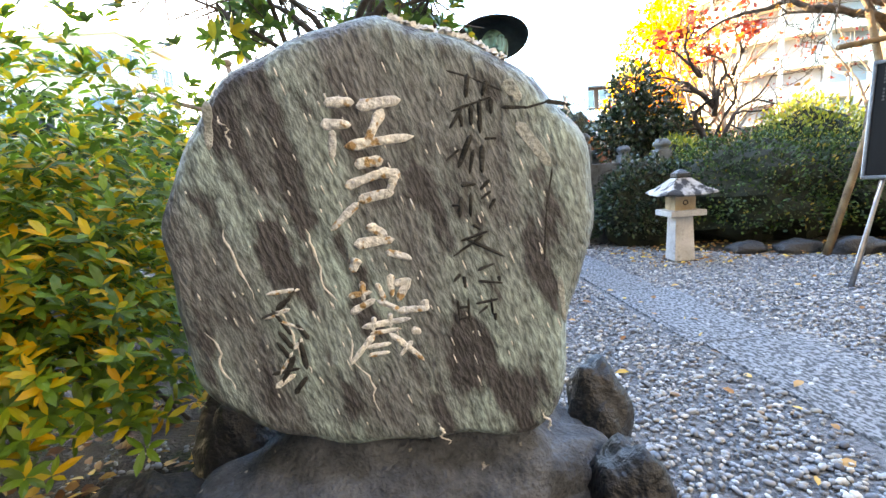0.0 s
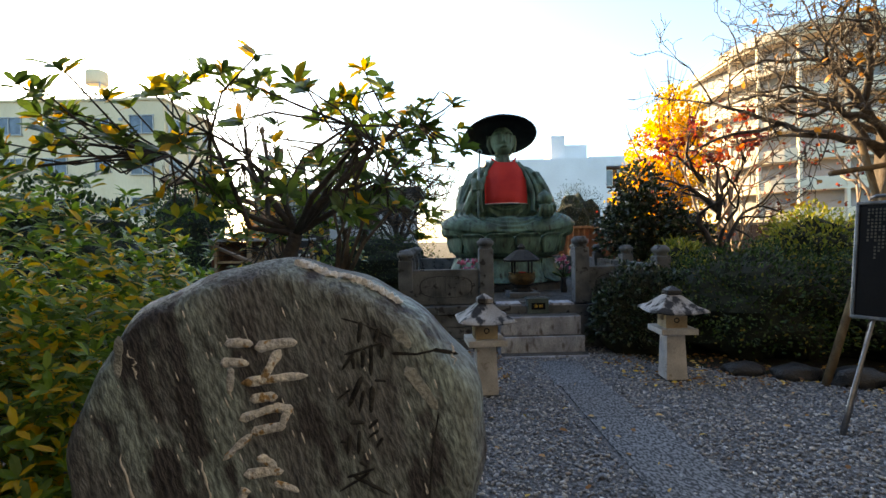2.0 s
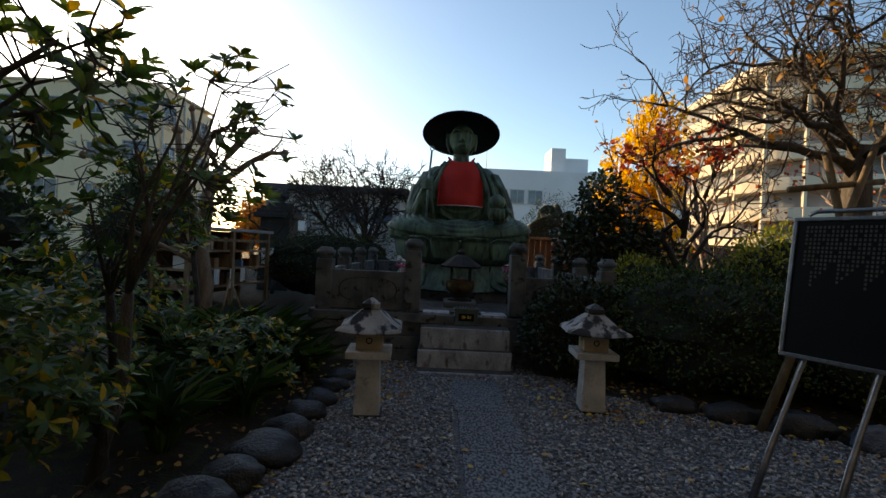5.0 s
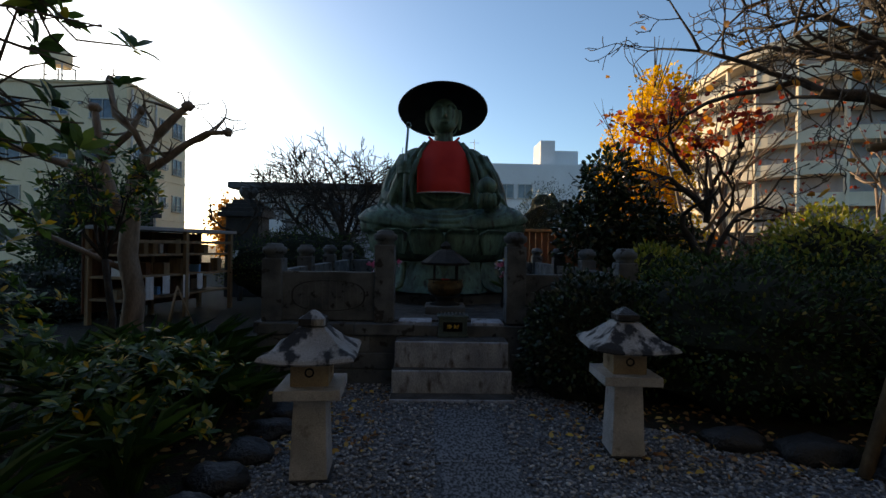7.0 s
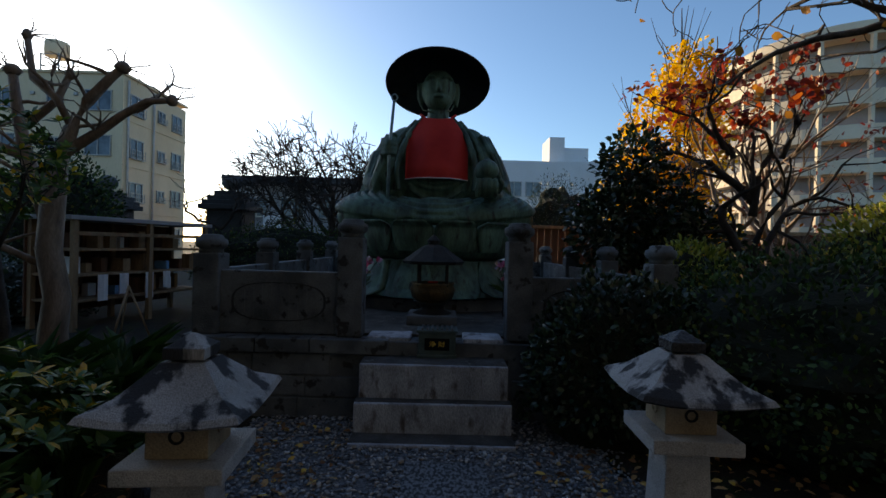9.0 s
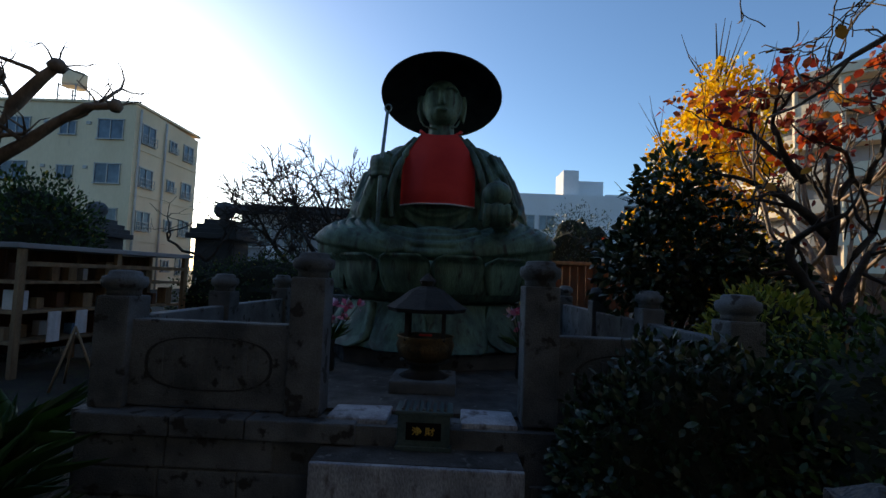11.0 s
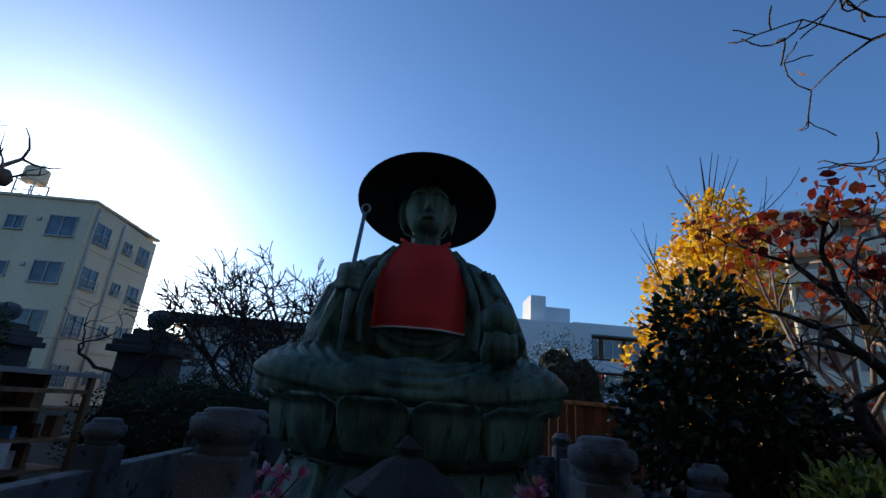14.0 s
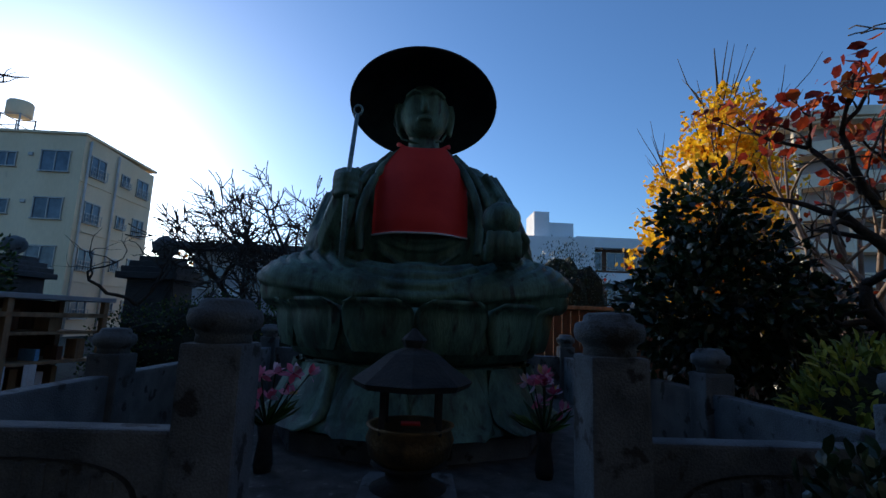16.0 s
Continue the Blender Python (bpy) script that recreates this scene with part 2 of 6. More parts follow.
L_PEBBLE = leaf_mat("river_pebbles", [(0, (0.06, 0.065, 0.08)), (0.35, (0.17, 0.19, 0.22)), (0.7, (0.32, 0.335, 0.355)), (0.86, (0.3, 0.27, 0.23)), (0.95, (0.55, 0.55, 0.54)), (1, (0.26, 0.17, 0.11))], 0.6, 0.0)
L_FLOWER = leaf_mat("flower_petals", [(0, (0.6, 0.06, 0.16)), (0.5, (0.7, 0.25, 0.4)), (0.8, (0.6, 0.55, 0.7)), (1, (0.75, 0.5, 0.03))], 0.6, 0.3)

# ---- builders ----


def mesh_ob(name, bm, material, smooth=False):
    me = bpy.data.meshes.new(name)
    bm.to_mesh(me)
    bm.free()
    me.materials.append(material)
    if smooth:
        me.shade_smooth()
    return new(name, me)


def part(name, bm, material, parent, label="", smooth=False):
    ob = mesh_ob(name, bm, material, smooth)
    ob.parent = parent
    if label:
        ob["label"] = label
    return ob


def raw(name, verts, faces, material, parent=None, smooth=False):
    me = bpy.data.meshes.new(name)
    me.from_pydata([tuple(v) for v in verts] if not isinstance(verts, np.ndarray) else verts.tolist(), [], faces if isinstance(faces, list) else faces.tolist())
    me.update()
    me.materials.append(material)
    if smooth:
        me.shade_smooth()
    ob = new(name, me)
    ob.parent = parent
    return ob


def thing(name, at, label, category, group="", kind=""):
    ob = new(name)
    ob.empty_display_size = 0.1
    ob.location = at
    return tagged(ob, label, category, group, kind)


def box(cx, cy, cz, sx, sy, sz, bevel=0.0, bm=None, top=1.0, m=None):
    """A box by centre and size; top < 1 tapers it upwards."""
    bm = bm or bmesh.new()
    vs = []
    for z in (-0.5, 0.5):
        k = top if z > 0 else 1.0
        for x, y in ((-0.5, -0.5), (0.5, -0.5), (0.5, 0.5), (-0.5, 0.5)):
            p = Vector((cx + x * sx * k, cy + y * sy * k, cz + z * sz))
            vs.append(bm.verts.new(m @ p if m else p))
    fs = [bm.faces.new([vs[i] for i in q]) for q in ((3, 2, 1, 0), (4, 5, 6, 7), (0, 1, 5, 4), (1, 2, 6, 5), (2, 3, 7, 6), (3, 0, 4, 7))]
    if bevel:
        es = list({e for f in fs for e in f.edges})
        bmesh.ops.bevel(bm, geom=es, offset=bevel, segments=2, affect="EDGES", profile=0.6)
    return bm


def worn(bm, amount, scale=6.0, cuts=0):
    """Breaks up straight faces and edges a little."""
    if cuts:
        bmesh.ops.subdivide_edges(bm, edges=bm.edges[:], cuts=cuts, use_grid_fill=True)
    for v in bm.verts:
        v.co += amount * noise.noise_vector(v.co * scale)
    return bm


def turned(profile, segments=24, cx=0.0, cy=0.0, bm=None, wobble=None):
    """A surface of revolution about z from (radius, z) pairs."""
    bm = bm or bmesh.new()
    rings = []
    for r, z in profile:
        ring = []
        for i in range(segments):
            a = 2 * math.pi * i / segments
            k = wobble(a, z) if wobble else 1.0
            ring.append(bm.verts.new((cx + r * k * math.cos(a), cy + r * k * math.sin(a), z)))
        rings.append(ring)
    for a, b in zip(rings, rings[1:]):
        for i in range(segments):
            j = (i + 1) % segments
            bm.faces.new((a[i], a[j], b[j], b[i]))
    bm.faces.new(rings[0][::-1])
    bm.faces.new(rings[-1])
    return bm


def tube_data(lines, sides=6):
    """Vertices and faces of tapered tubes along lists of (point, radius)."""
    verts, faces = [], []
    for line in lines:
        base = len(verts)
        n = len(line)
        for i, (p, r) in enumerate(line):
            p = Vector(p)
            d = Vector(line[min(i + 1, n - 1)][0]) - Vector(line[max(i - 1, 0)][0])
            d = d.normalized() if d.length > 1e-6 else Vector((0, 0, 1))
            u = d.orthogonal().normalized() if abs(d.z) > 0.9 else d.cross(Vector((0, 0, 1))).normalized()
            w = d.cross(u)
            for k in range(sides):
                a = 2 * math.pi * k / sides
                verts.append(p + r * (math.cos(a) * u + math.sin(a) * w))
        for i in range(n - 1):
            for k in range(sides):
                k2 = (k + 1) % sides
                a, b = base + i * sides, base + (i + 1) * sides
                faces.append((a + k, a + k2, b + k2, b + k))
        faces.append(tuple(base + k for k in range(sides))[::-1])
        faces.append(tuple(base + (n - 1) * sides + k for k in range(sides)))
    return verts, faces


def tubes(name, lines, material, parent=None, sides=6):
    v, f = tube_data(lines, sides)
    return raw(name, v, f, material, parent, True)


def leaves(name, pts, axes, normals, length, width, material, parent=None, fold=0.12, curl=0.12):
    """Many small folded leaf blades: base point, direction and upward side for each."""
    pts, axes, normals = np.asarray(pts, float), np.asarray(axes, float), np.asarray(normals, float)
    axes /= np.linalg.norm(axes, axis=1, keepdims=True) + 1e-9
    side = np.cross(axes, normals)
    side /= np.linalg.norm(side, axis=1, keepdims=True) + 1e-9
    up = np.cross(side, axes)
    L = np.broadcast_to(np.asarray(length, float).reshape(-1, 1), (len(pts), 1))
    W = np.broadcast_to(np.asarray(width, float).reshape(-1, 1), (len(pts), 1))
    m1 = pts + axes * L * 0.3 + up * L * curl * 0.35
    m2 = pts + axes * L * 0.68 + up * L * curl * 0.3
    q1, q2 = side * W * 0.43 + up * W * fold, side * W * 0.45 + up * W * fold
    v = np.stack([pts, m1 + q1, m1 - q1, m2 + q2, m2 - q2, pts + axes * L - up * L * curl * 0.6, (m1 + m2) / 2], 1).reshape(-1, 3)
    b = (np.arange(len(pts)) * 7)[:, None, None]
    f = (b + np.array([[0, 6, 1], [0, 2, 6], [1, 6, 3], [2, 4, 6], [3, 6, 5], [4, 5, 6]])[None]).reshape(-1, 3)
    return raw(name, v, f, material, parent)


def unit(rs, n):
    v = rs.normal(size=(n, 3))
    return v / np.linalg.norm(v, axis=1, keepdims=True)


def grow(lines, tips, rs, p, d, length, radius, depth, kids=2, spread=0.7, bend=0.25, lift=0.1, shrink=0.72, seg=5):
    """A limb that wanders, tapers and forks; lines gathers tubes, tips the ends of twigs."""
    p, d = np.array(p, float), np.array(d, float)
    d /= np.linalg.norm(d)
    line = [(tuple(p), radius)]
    end_r = radius * (0.62 if depth > 0 else 0.35)
    for i in range(seg):
        d = d + rs.normal(size=3) * bend / seg ** 0.5 + np.array((0, 0, lift / seg))
        d /= np.linalg.norm(d)
        p = p + d * length / seg
        line.append((tuple(p), radius + (end_r - radius) * (i + 1) / seg))
        if depth > 0 and i >= 1 and i < seg - 1 and rs.rand() < 0.55:
            e = d + rs.normal(size=3) * spread
            grow(lines, tips, rs, p, e, length * shrink * rs.uniform(0.6, 0.95), end_r * 0.7, depth - 1, kids, spread, bend, lift, shrink, max(3, seg - 1))
    lines.append(line)
    if depth == 0:
        tips.append((p, d))
        return
    for _ in range(kids):
        e = d + rs.normal(size=3) * spread
        grow(lines, tips, rs, p, e, length * shrink * rs.uniform(0.75, 1.1), end_r * 0.8, depth - 1, kids, spread, bend, lift, shrink, max(3, seg - 1))


def whorls(tips, rs, count, length, spread=0.9):
    """Rosettes of leaves round twig ends."""
    P, A, N = [], [], []
    for p, d in tips:
        d = np.asarray(d) / (np.linalg.norm(d) + 1e-9)
        u = np.cross(d, (0.3, 0.2, 0.93))
        u /= np.linalg.norm(u) + 1e-9
        w = np.cross(d, u)
        k = rs.randint(count - 2, count + 3)
        a0 = rs.rand() * 6.28
        for i in range(k):
            a = a0 + 6.283 * i / k + rs.normal() * 0.15
            out = math.cos(a) * u + math.sin(a) * w
            P.append(np.asarray(p) - d * rs.uniform(0, 0.03))
            A.append(out * spread + d * rs.uniform(0.1, 0.7))
            N.append(d)
    return np.array(P), np.array(A), np.array(N), rs.uniform(0.75, 1.2, len(P)) * length


def shrub_points(rs, n, c, r, lumps=0.18, shell=0.25, flat_bottom=True):
    """Points and outward directions over an uneven mound."""
    d = unit(rs, int(n * 1.6))
    if flat_bottom:
        d = d[d[:, 2] > -0.35]
    d = d[:n]
    k = np.array([1 + lumps * noise.noise(Vector(v) * 2.6 + Vector(c)) + lumps * 0.6 * noise.noise(Vector(v) * 7 + Vector(c)) for v in d])
    k = k * (1 - shell * rs.rand(len(d)) ** 2)
    return np.array(c) + d * np.array(r) * k[:, None], d


def mound(name, at, c, r, n, length, width, lmat, label, category, seed, group="", lumps=0.18):
    rs = np.random.RandomState(seed)
    t = thing(name, at, label, category, group)
    P, D = shrub_points(rs, n, c, r, lumps)
    keep = P[:, 2] > 0.03
    P, D = P[keep], D[keep]
    ax = D + rs.normal(size=D.shape) * 0.55 + np.array((0, 0, 0.25))
    ob = leaves("foliage", P - np.array(at), ax, D + rs.normal(size=D.shape) * 0.3 + np.array((0, 0, 0.4)), rs.uniform(0.7, 1.25, len(P)) * length, rs.uniform(0.8, 1.2, len(P)) * width, lmat, t)
    # Solid filler; its near-black colour stands in for shade deep among the leaves.
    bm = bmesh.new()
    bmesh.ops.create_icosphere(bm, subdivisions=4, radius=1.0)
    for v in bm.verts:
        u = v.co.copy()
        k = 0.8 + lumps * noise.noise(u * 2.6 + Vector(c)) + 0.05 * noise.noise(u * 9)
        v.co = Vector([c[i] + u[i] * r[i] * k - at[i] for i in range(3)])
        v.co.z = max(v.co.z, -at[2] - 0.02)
    part("shade_core", bm, L_CORE, t, "solid core, foliage shade put into its colour")
    return t


def letters(text, size, depth, material, parent, at, label="", wide=1.0):
    """A line of writing as a mesh, upright and facing -y."""
    cu = bpy.data.curves.new("writing", "FONT")
    cu.offset = size * 0.012
    cu.body, cu.size, cu.extrude, cu.align_x, cu.align_y = text, size, depth, "CENTER", "CENTER"
    tmp = bpy.data.objects.new("writing", cu)
    me = bpy.data.meshes.new_from_object(tmp)
    bpy.data.objects.remove(tmp)
    me.materials.clear()
    me.materials.append(material)
    ob = new("writing", me)
    ob.parent = parent
    ob.matrix_basis = pose(*at, 90, 0, 0) @ Matrix.Diagonal((wide, 1, 1, 1))
    if label:
        ob["label"] = label
    return ob

# ---- ground ----
bm = bmesh.new()
bmesh.ops.create_grid(bm, x_segments=60, y_segments=60, size=400)
ground = mesh_ob("ground", bm, M_SOIL)
tagged(ground, "dark bare garden soil with moss and litter", "ground", kind="structure")


def gravel_right(y):
    """The edge of the gravel along the hedge."""
    return 1.75 + max(0.0, 7.1 - y) * 1.45 if y < 7.1 else 1.2


bm = bmesh.new()
rows = [(-1.0, -3.2), (-1.0, 2.0), (-1.22, 3.2), (-1.45, 4.4), (-1.42, 7.4), (-1.4, 8.25)]
for i in range(len(rows) - 1):
    (xa, ya), (xb, yb) = rows[i], rows[i + 1]
    n = 6
    for k in range(n):
        y0, y1 = ya + (yb - ya) * k / n, ya + (yb - ya) * (k + 1) / n
        x0, x1 = xa + (xb - xa) * k / n, xa + (xb - xa) * (k + 1) / n
        bm.faces.new([bm.verts.new(p) for p in ((x0, y0, 0.006), (gravel_right(y0), y0, 0.006), (gravel_right(y1), y1, 0.006), (x1, y1, 0.006))])
bed = mesh_ob("gravel_bed", bm, M_GRAVELBED)
tagged(bed, "bed of grey river gravel", "gravel", kind="structure")

# unseen walls added behind and beside the way in, to cut the skylight
for nm, b in (("wall_south", box(0, -3.5, 10, 20, 0.4, 20)), ("wall_west", box(-9.8, 1.4, 9.0, 0.4, 9.4, 18)), ("wall_east", box(9.8, 1.2, 9.0, 0.4, 9.0, 18))):
    tagged(mesh_ob(nm, b, M_SKY_BLOCK), "unseen wall added to block skylight", "wall", kind="structure")

# paving slabs down the middle
path = thing("paved_path", (0, 0, 0), "line of grey pebble-washed slabs set flush in gravel", "path", kind="structure")
for y0, y1, x0, x1 in ((6.47, 7.5, -0.17, 0.36), (5.56, 6.46, -0.13, 0.38), (4.2, 5.55, -0.12, 0.46), (2.7, 4.19, -0.06, 0.62), (1.0, 2.69, 0.0, 0.8)):
    part("slab", box((x0 + x1) / 2, (y0 + y1) / 2, 0.005, x1 - x0, y1 - y0, 0.035, 0.004), M_SLAB, path)
rs = np.random.RandomState(5)

# ---- carved stone ----
stele = thing("inscribed_stone", (-1.9, 2.75, 0.4), "tall rounded green-grey schist stone with carved white writing", "monument")
NU, NV = 120, 20
cx0, cz0, ax0, az0 = -1.895, 1.02, 0.568, 0.568


def stele_edge(a):
    """Outline of the stone: a squarish oval, fuller below left, cut back below right."""
    c, s = math.cos(a), math.sin(a)
    k = 1 + 0.07 * math.exp(-((a - 0.45) / 0.22) ** 2) + 0.13 * math.exp(-((a - 3.85) / 0.36) ** 2) + 0.25 * math.exp(-((a - 5.36) / 0.24) ** 2) - 0.05 * math.exp(-((a - 5.9) / 0.16) ** 2)
    k += 0.012 * math.sin(9 * a) + 0.008 * math.sin(17 * a + 1)
    return cx0 + ax0 * k * c, cz0 + az0 * k * s


bm = bmesh.new()
grid = []
for face in (0, 1):
    rings = []
    for j in range(NV + 1):
        q = j / NV
        ring = []
        for i in range(NU):
            a = 2 * math.pi * i / NU
            ex, ez = stele_edge(a)
            q2 = 1 - (1 - q) ** 1.3
            x, z = cx0 + (ex - cx0) * q2, cz0 + (ez - cz0) * q2
            edge = max(0.0, (q2 - 0.9) / 0.1)
            nv = noise.noise(Vector((x * 3, z * 2.2, 1.7))) * 0.018 + noise.noise(Vector(((x + z * 0.32) * 16, z * 2.5, 4))) * 0.006
            if face == 0:
                y = 2.6 + nv + 0.07 * edge ** 2.2
            else:
                y = 2.92 + 0.3 * max(0.0, min(1.0, (1.3 - z) / 0.8)) - 0.1 * edge ** 2 + noise.noise(Vector((x * 3, z * 3, 8))) * 0.03
            ring.append(bm.verts.new((x + 1.9, y - 2.75, z - 0.4)))
        rings.append(ring)
    for r0, r1 in zip(rings, rings[1:]):
        for i in range(NU):
            k = (i + 1) % NU
            q = (r0[i], r1[i], r1[k], r0[k])
            bm.faces.new(q if face else q[::-1])
    grid.append(rings[-1])
for i in range(NU):
    k = (i + 1) % NU
    bm.faces.new((grid[0][i], grid[0][k], grid[1][k], grid[1][i]))
bmesh.ops.remove_doubles(bm, verts=bm.verts[:], dist=0.0004)
bmesh.ops.recalc_face_normals(bm, faces=bm.faces[:])
part("slab_body", bm, M_STELE, stele, smooth=True)


def face_y(x, z):
    """Depth of the stone's face, in the stone's own frame."""
    xx, zz = x - 1.9, z + 0.4
    return 2.6 - 2.75 + noise.noise(Vector((xx * 3, zz * 2.2, 1.7))) * 0.018 + noise.noise(Vector(((xx + zz * 0.32) * 16, zz * 2.5, 4))) * 0.006


def chisel(xa, za, xb, zb, r, material, label, lift=0.005):
    """One brush-like stroke lying slightly proud of the face: blunt at its start, thinner towards its end, with ragged
    sides.
    """
    bm = bmesh.new()
    n, sides = 9, 10
    dx, dz = xb - xa, zb - za
    ln = math.hypot(dx, dz) + 1e-6
    ux, uz = dx / ln, dz / ln
    rings = []
    for i in range(n + 1):
        q = i / n
        e = q * (ln + 1.2 * r) - 0.6 * r
        w = r * (1.15 - 0.35 * q) * math.sqrt(max(0.04, 1 - (2 * q - 1) ** 8)) * (1 + 0.25 * noise.noise(Vector((xa * 40, za * 40, q * 5))))
        x, z = xa + ux * e, za + uz * e + 0.12 * r * math.sin(math.pi * q)
        ring = []
        for k in range(sides):
            a = 2 * math.pi * k / sides
            o = w * math.cos(a)
            px, pz = x - uz * o, z + ux * o
            ring.append(bm.verts.new((px, face_y(px, pz) - lift * math.sin(a), pz)))
        rings.append(ring)
    for a, b in zip(rings, rings[1:]):
        for k in range(sides):
            bm.faces.new((a[k], a[(k + 1) % sides], b[(k + 1) % sides], b[k]))
    bm.faces.new(rings[0][::-1])
    bm.faces.new(rings[-1])
    bmesh.ops.recalc_face_normals(bm, faces=bm.faces[:])
    part("carved_stroke", bm, material, stele, label, True)


# brush characters, stroke by stroke: start, end and half width
for ch, strokes in (
    ("江", [(-0.095, 0.982, -0.038, 0.98, 0.008), (-0.109, 0.932, -0.051, 0.928, 0.008), (-0.09, 0.913, -0.097, 0.855, 0.006), (-0.018, 0.97, 0.073, 0.979, 0.009), (0.032, 0.955, -0.006, 0.889, 0.008), (-0.058, 0.877, 0.099, 0.89, 0.008)]),
    ("戸", [(-0.037, 0.832, 0.018, 0.837, 0.009), (-0.067, 0.781, 0.017, 0.806, 0.008), (0.017, 0.806, 0.058, 0.804, 0.008), (0.051, 0.798, 0.035, 0.76, 0.007), (-0.038, 0.745, 0.038, 0.756, 0.008), (-0.049, 0.735, -0.115, 0.677, 0.006)]),
    ("六", [(-0.025, 0.674, 0.012, 0.652, 0.008), (-0.059, 0.633, 0.028, 0.637, 0.008), (-0.065, 0.59, -0.076, 0.569, 0.008), (0.016, 0.605, 0.071, 0.586, 0.006)]),
    ("地", [(-0.091, 0.5, -0.038, 0.506, 0.005), (-0.057, 0.532, -0.057, 0.488, 0.005), (-0.09, 0.456, -0.032, 0.484, 0.006), (-0.019, 0.524, -0.004, 0.487, 0.005), (0.017, 0.544, 0.017, 0.494, 0.006), (0.029, 0.522, 0.065, 0.529, 0.006), (0.061, 0.525, 0.034, 0.482, 0.007), (-0.018, 0.48, 0.033, 0.453, 0.005), (0.033, 0.449, 0.103, 0.451, 0.006), (0.1, 0.47, 0.103, 0.451, 0.006)]),
    ("蔵", [(-0.064, 0.415, 0.056, 0.427, 0.005), (-0.035, 0.437, -0.04, 0.407, 0.004), (0.008, 0.443, 0.006, 0.413, 0.004), (-0.044, 0.396, 0.03, 0.402, 0.004), (-0.041, 0.389, -0.102, 0.323, 0.005), (-0.057, 0.359, 0.0, 0.366, 0.004), (-0.055, 0.337, -0.005, 0.343, 0.004), (0.005, 0.391, 0.083, 0.315, 0.005), (0.065, 0.394, 0.079, 0.39, 0.006), (0.057, 0.364, 0.027, 0.332, 0.004)]),
):
    for st in strokes:
        chisel(*st[:4], st[4] * 1.6, M_CARVE_W, "white-filled carved stroke")
for ch, strokes in (
    ("都", [(0.249, 1.027, 0.242, 0.977, 0.005), (0.293, 1.009, 0.284, 0.979, 0.005), (0.206, 0.945, 0.303, 0.972, 0.003), (0.229, 0.948, 0.198, 0.905, 0.004), (0.225, 0.934, 0.228, 0.907, 0.004), (0.253, 0.95, 0.251, 0.91, 0.005), (0.275, 0.966, 0.272, 0.889, 0.005), (0.303, 0.965, 0.302, 0.935, 0.005)]),
    ("有", [(0.284, 0.873, 0.31, 0.872, 0.003), (0.247, 0.881, 0.214, 0.809, 0.006), (0.216, 0.85, 0.184, 0.827, 0.003), (0.252, 0.845, 0.24, 0.791, 0.004), (0.275, 0.855, 0.271, 0.793, 0.006)]),
    ("形", [(0.219, 0.763, 0.25, 0.762, 0.005), (0.19, 0.713, 0.204, 0.712, 0.003), (0.214, 0.73, 0.208, 0.684, 0.005), (0.239, 0.739, 0.235, 0.683, 0.004), (0.287, 0.769, 0.266, 0.749, 0.004), (0.289, 0.741, 0.265, 0.724, 0.003), (0.299, 0.72, 0.285, 0.699, 0.004)]),
    ("文", [(0.242, 0.659, 0.256, 0.648, 0.004), (0.207, 0.621, 0.276, 0.64, 0.003), (0.262, 0.63, 0.185, 0.583, 0.003), (0.221, 0.624, 0.315, 0.572, 0.004)]),
    ("化", [(0.197, 0.532, 0.182, 0.518, 0.004), (0.207, 0.525, 0.209, 0.499, 0.004), (0.245, 0.542, 0.287, 0.555, 0.003), (0.244, 0.513, 0.306, 0.502, 0.003), (0.298, 0.519, 0.299, 0.511, 0.004)]),
    ("財", [(0.187, 0.464, 0.188, 0.409, 0.003), (0.215, 0.467, 0.213, 0.408, 0.003), (0.19, 0.446, 0.214, 0.445, 0.003), (0.189, 0.416, 0.217, 0.419, 0.003), (0.235, 0.452, 0.291, 0.461, 0.003), (0.274, 0.465, 0.276, 0.421, 0.003), (0.263, 0.444, 0.241, 0.426, 0.003), (0.283, 0.421, 0.282, 0.407, 0.004)]),
):
    for st in strokes:
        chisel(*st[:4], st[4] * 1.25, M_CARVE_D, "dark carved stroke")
for k in range(17):
    x, z, a = -0.265 + rs.normal() * 0.02, 0.53 - 0.016 * k + rs.normal() * 0.006, rs.uniform(-0.5, 2.2)
    ln = rs.uniform(0.015, 0.04)
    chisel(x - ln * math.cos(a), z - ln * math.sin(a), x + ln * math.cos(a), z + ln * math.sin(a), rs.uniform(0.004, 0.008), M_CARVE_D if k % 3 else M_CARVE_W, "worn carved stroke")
# natural cleft across the upper shoulder, with a pale broken patch
for xa, za, xb, zb, w in ((0.33, 0.945, 0.4, 0.94, 0.0045), (0.39, 0.94, 0.45, 0.952, 0.003), (0.44, 0.952, 0.5, 0.94, 0.0055), (0.2, 1.04, 0.26, 1.02, 0.0025), (0.26, 1.02, 0.33, 0.985, 0.0025), (0.42, 0.55, 0.43, 0.68, 0.003), (0.43, 0.68, 0.45, 0.79, 0.003)):
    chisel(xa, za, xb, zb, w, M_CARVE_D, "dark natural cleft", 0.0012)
for xa, za, xb, zb, w in ((0.37, 0.9, 0.44, 0.8, 0.016), (0.345, 1.0, 0.37, 0.965, 0.016), (0.46, 0.5, 0.47, 0.38, 0.008), (-0.38, 1.0, -0.39, 0.9, 0.012)):
    chisel(xa, za, xb, zb, w, M_PALE, "pale broken patch", 0.0015)
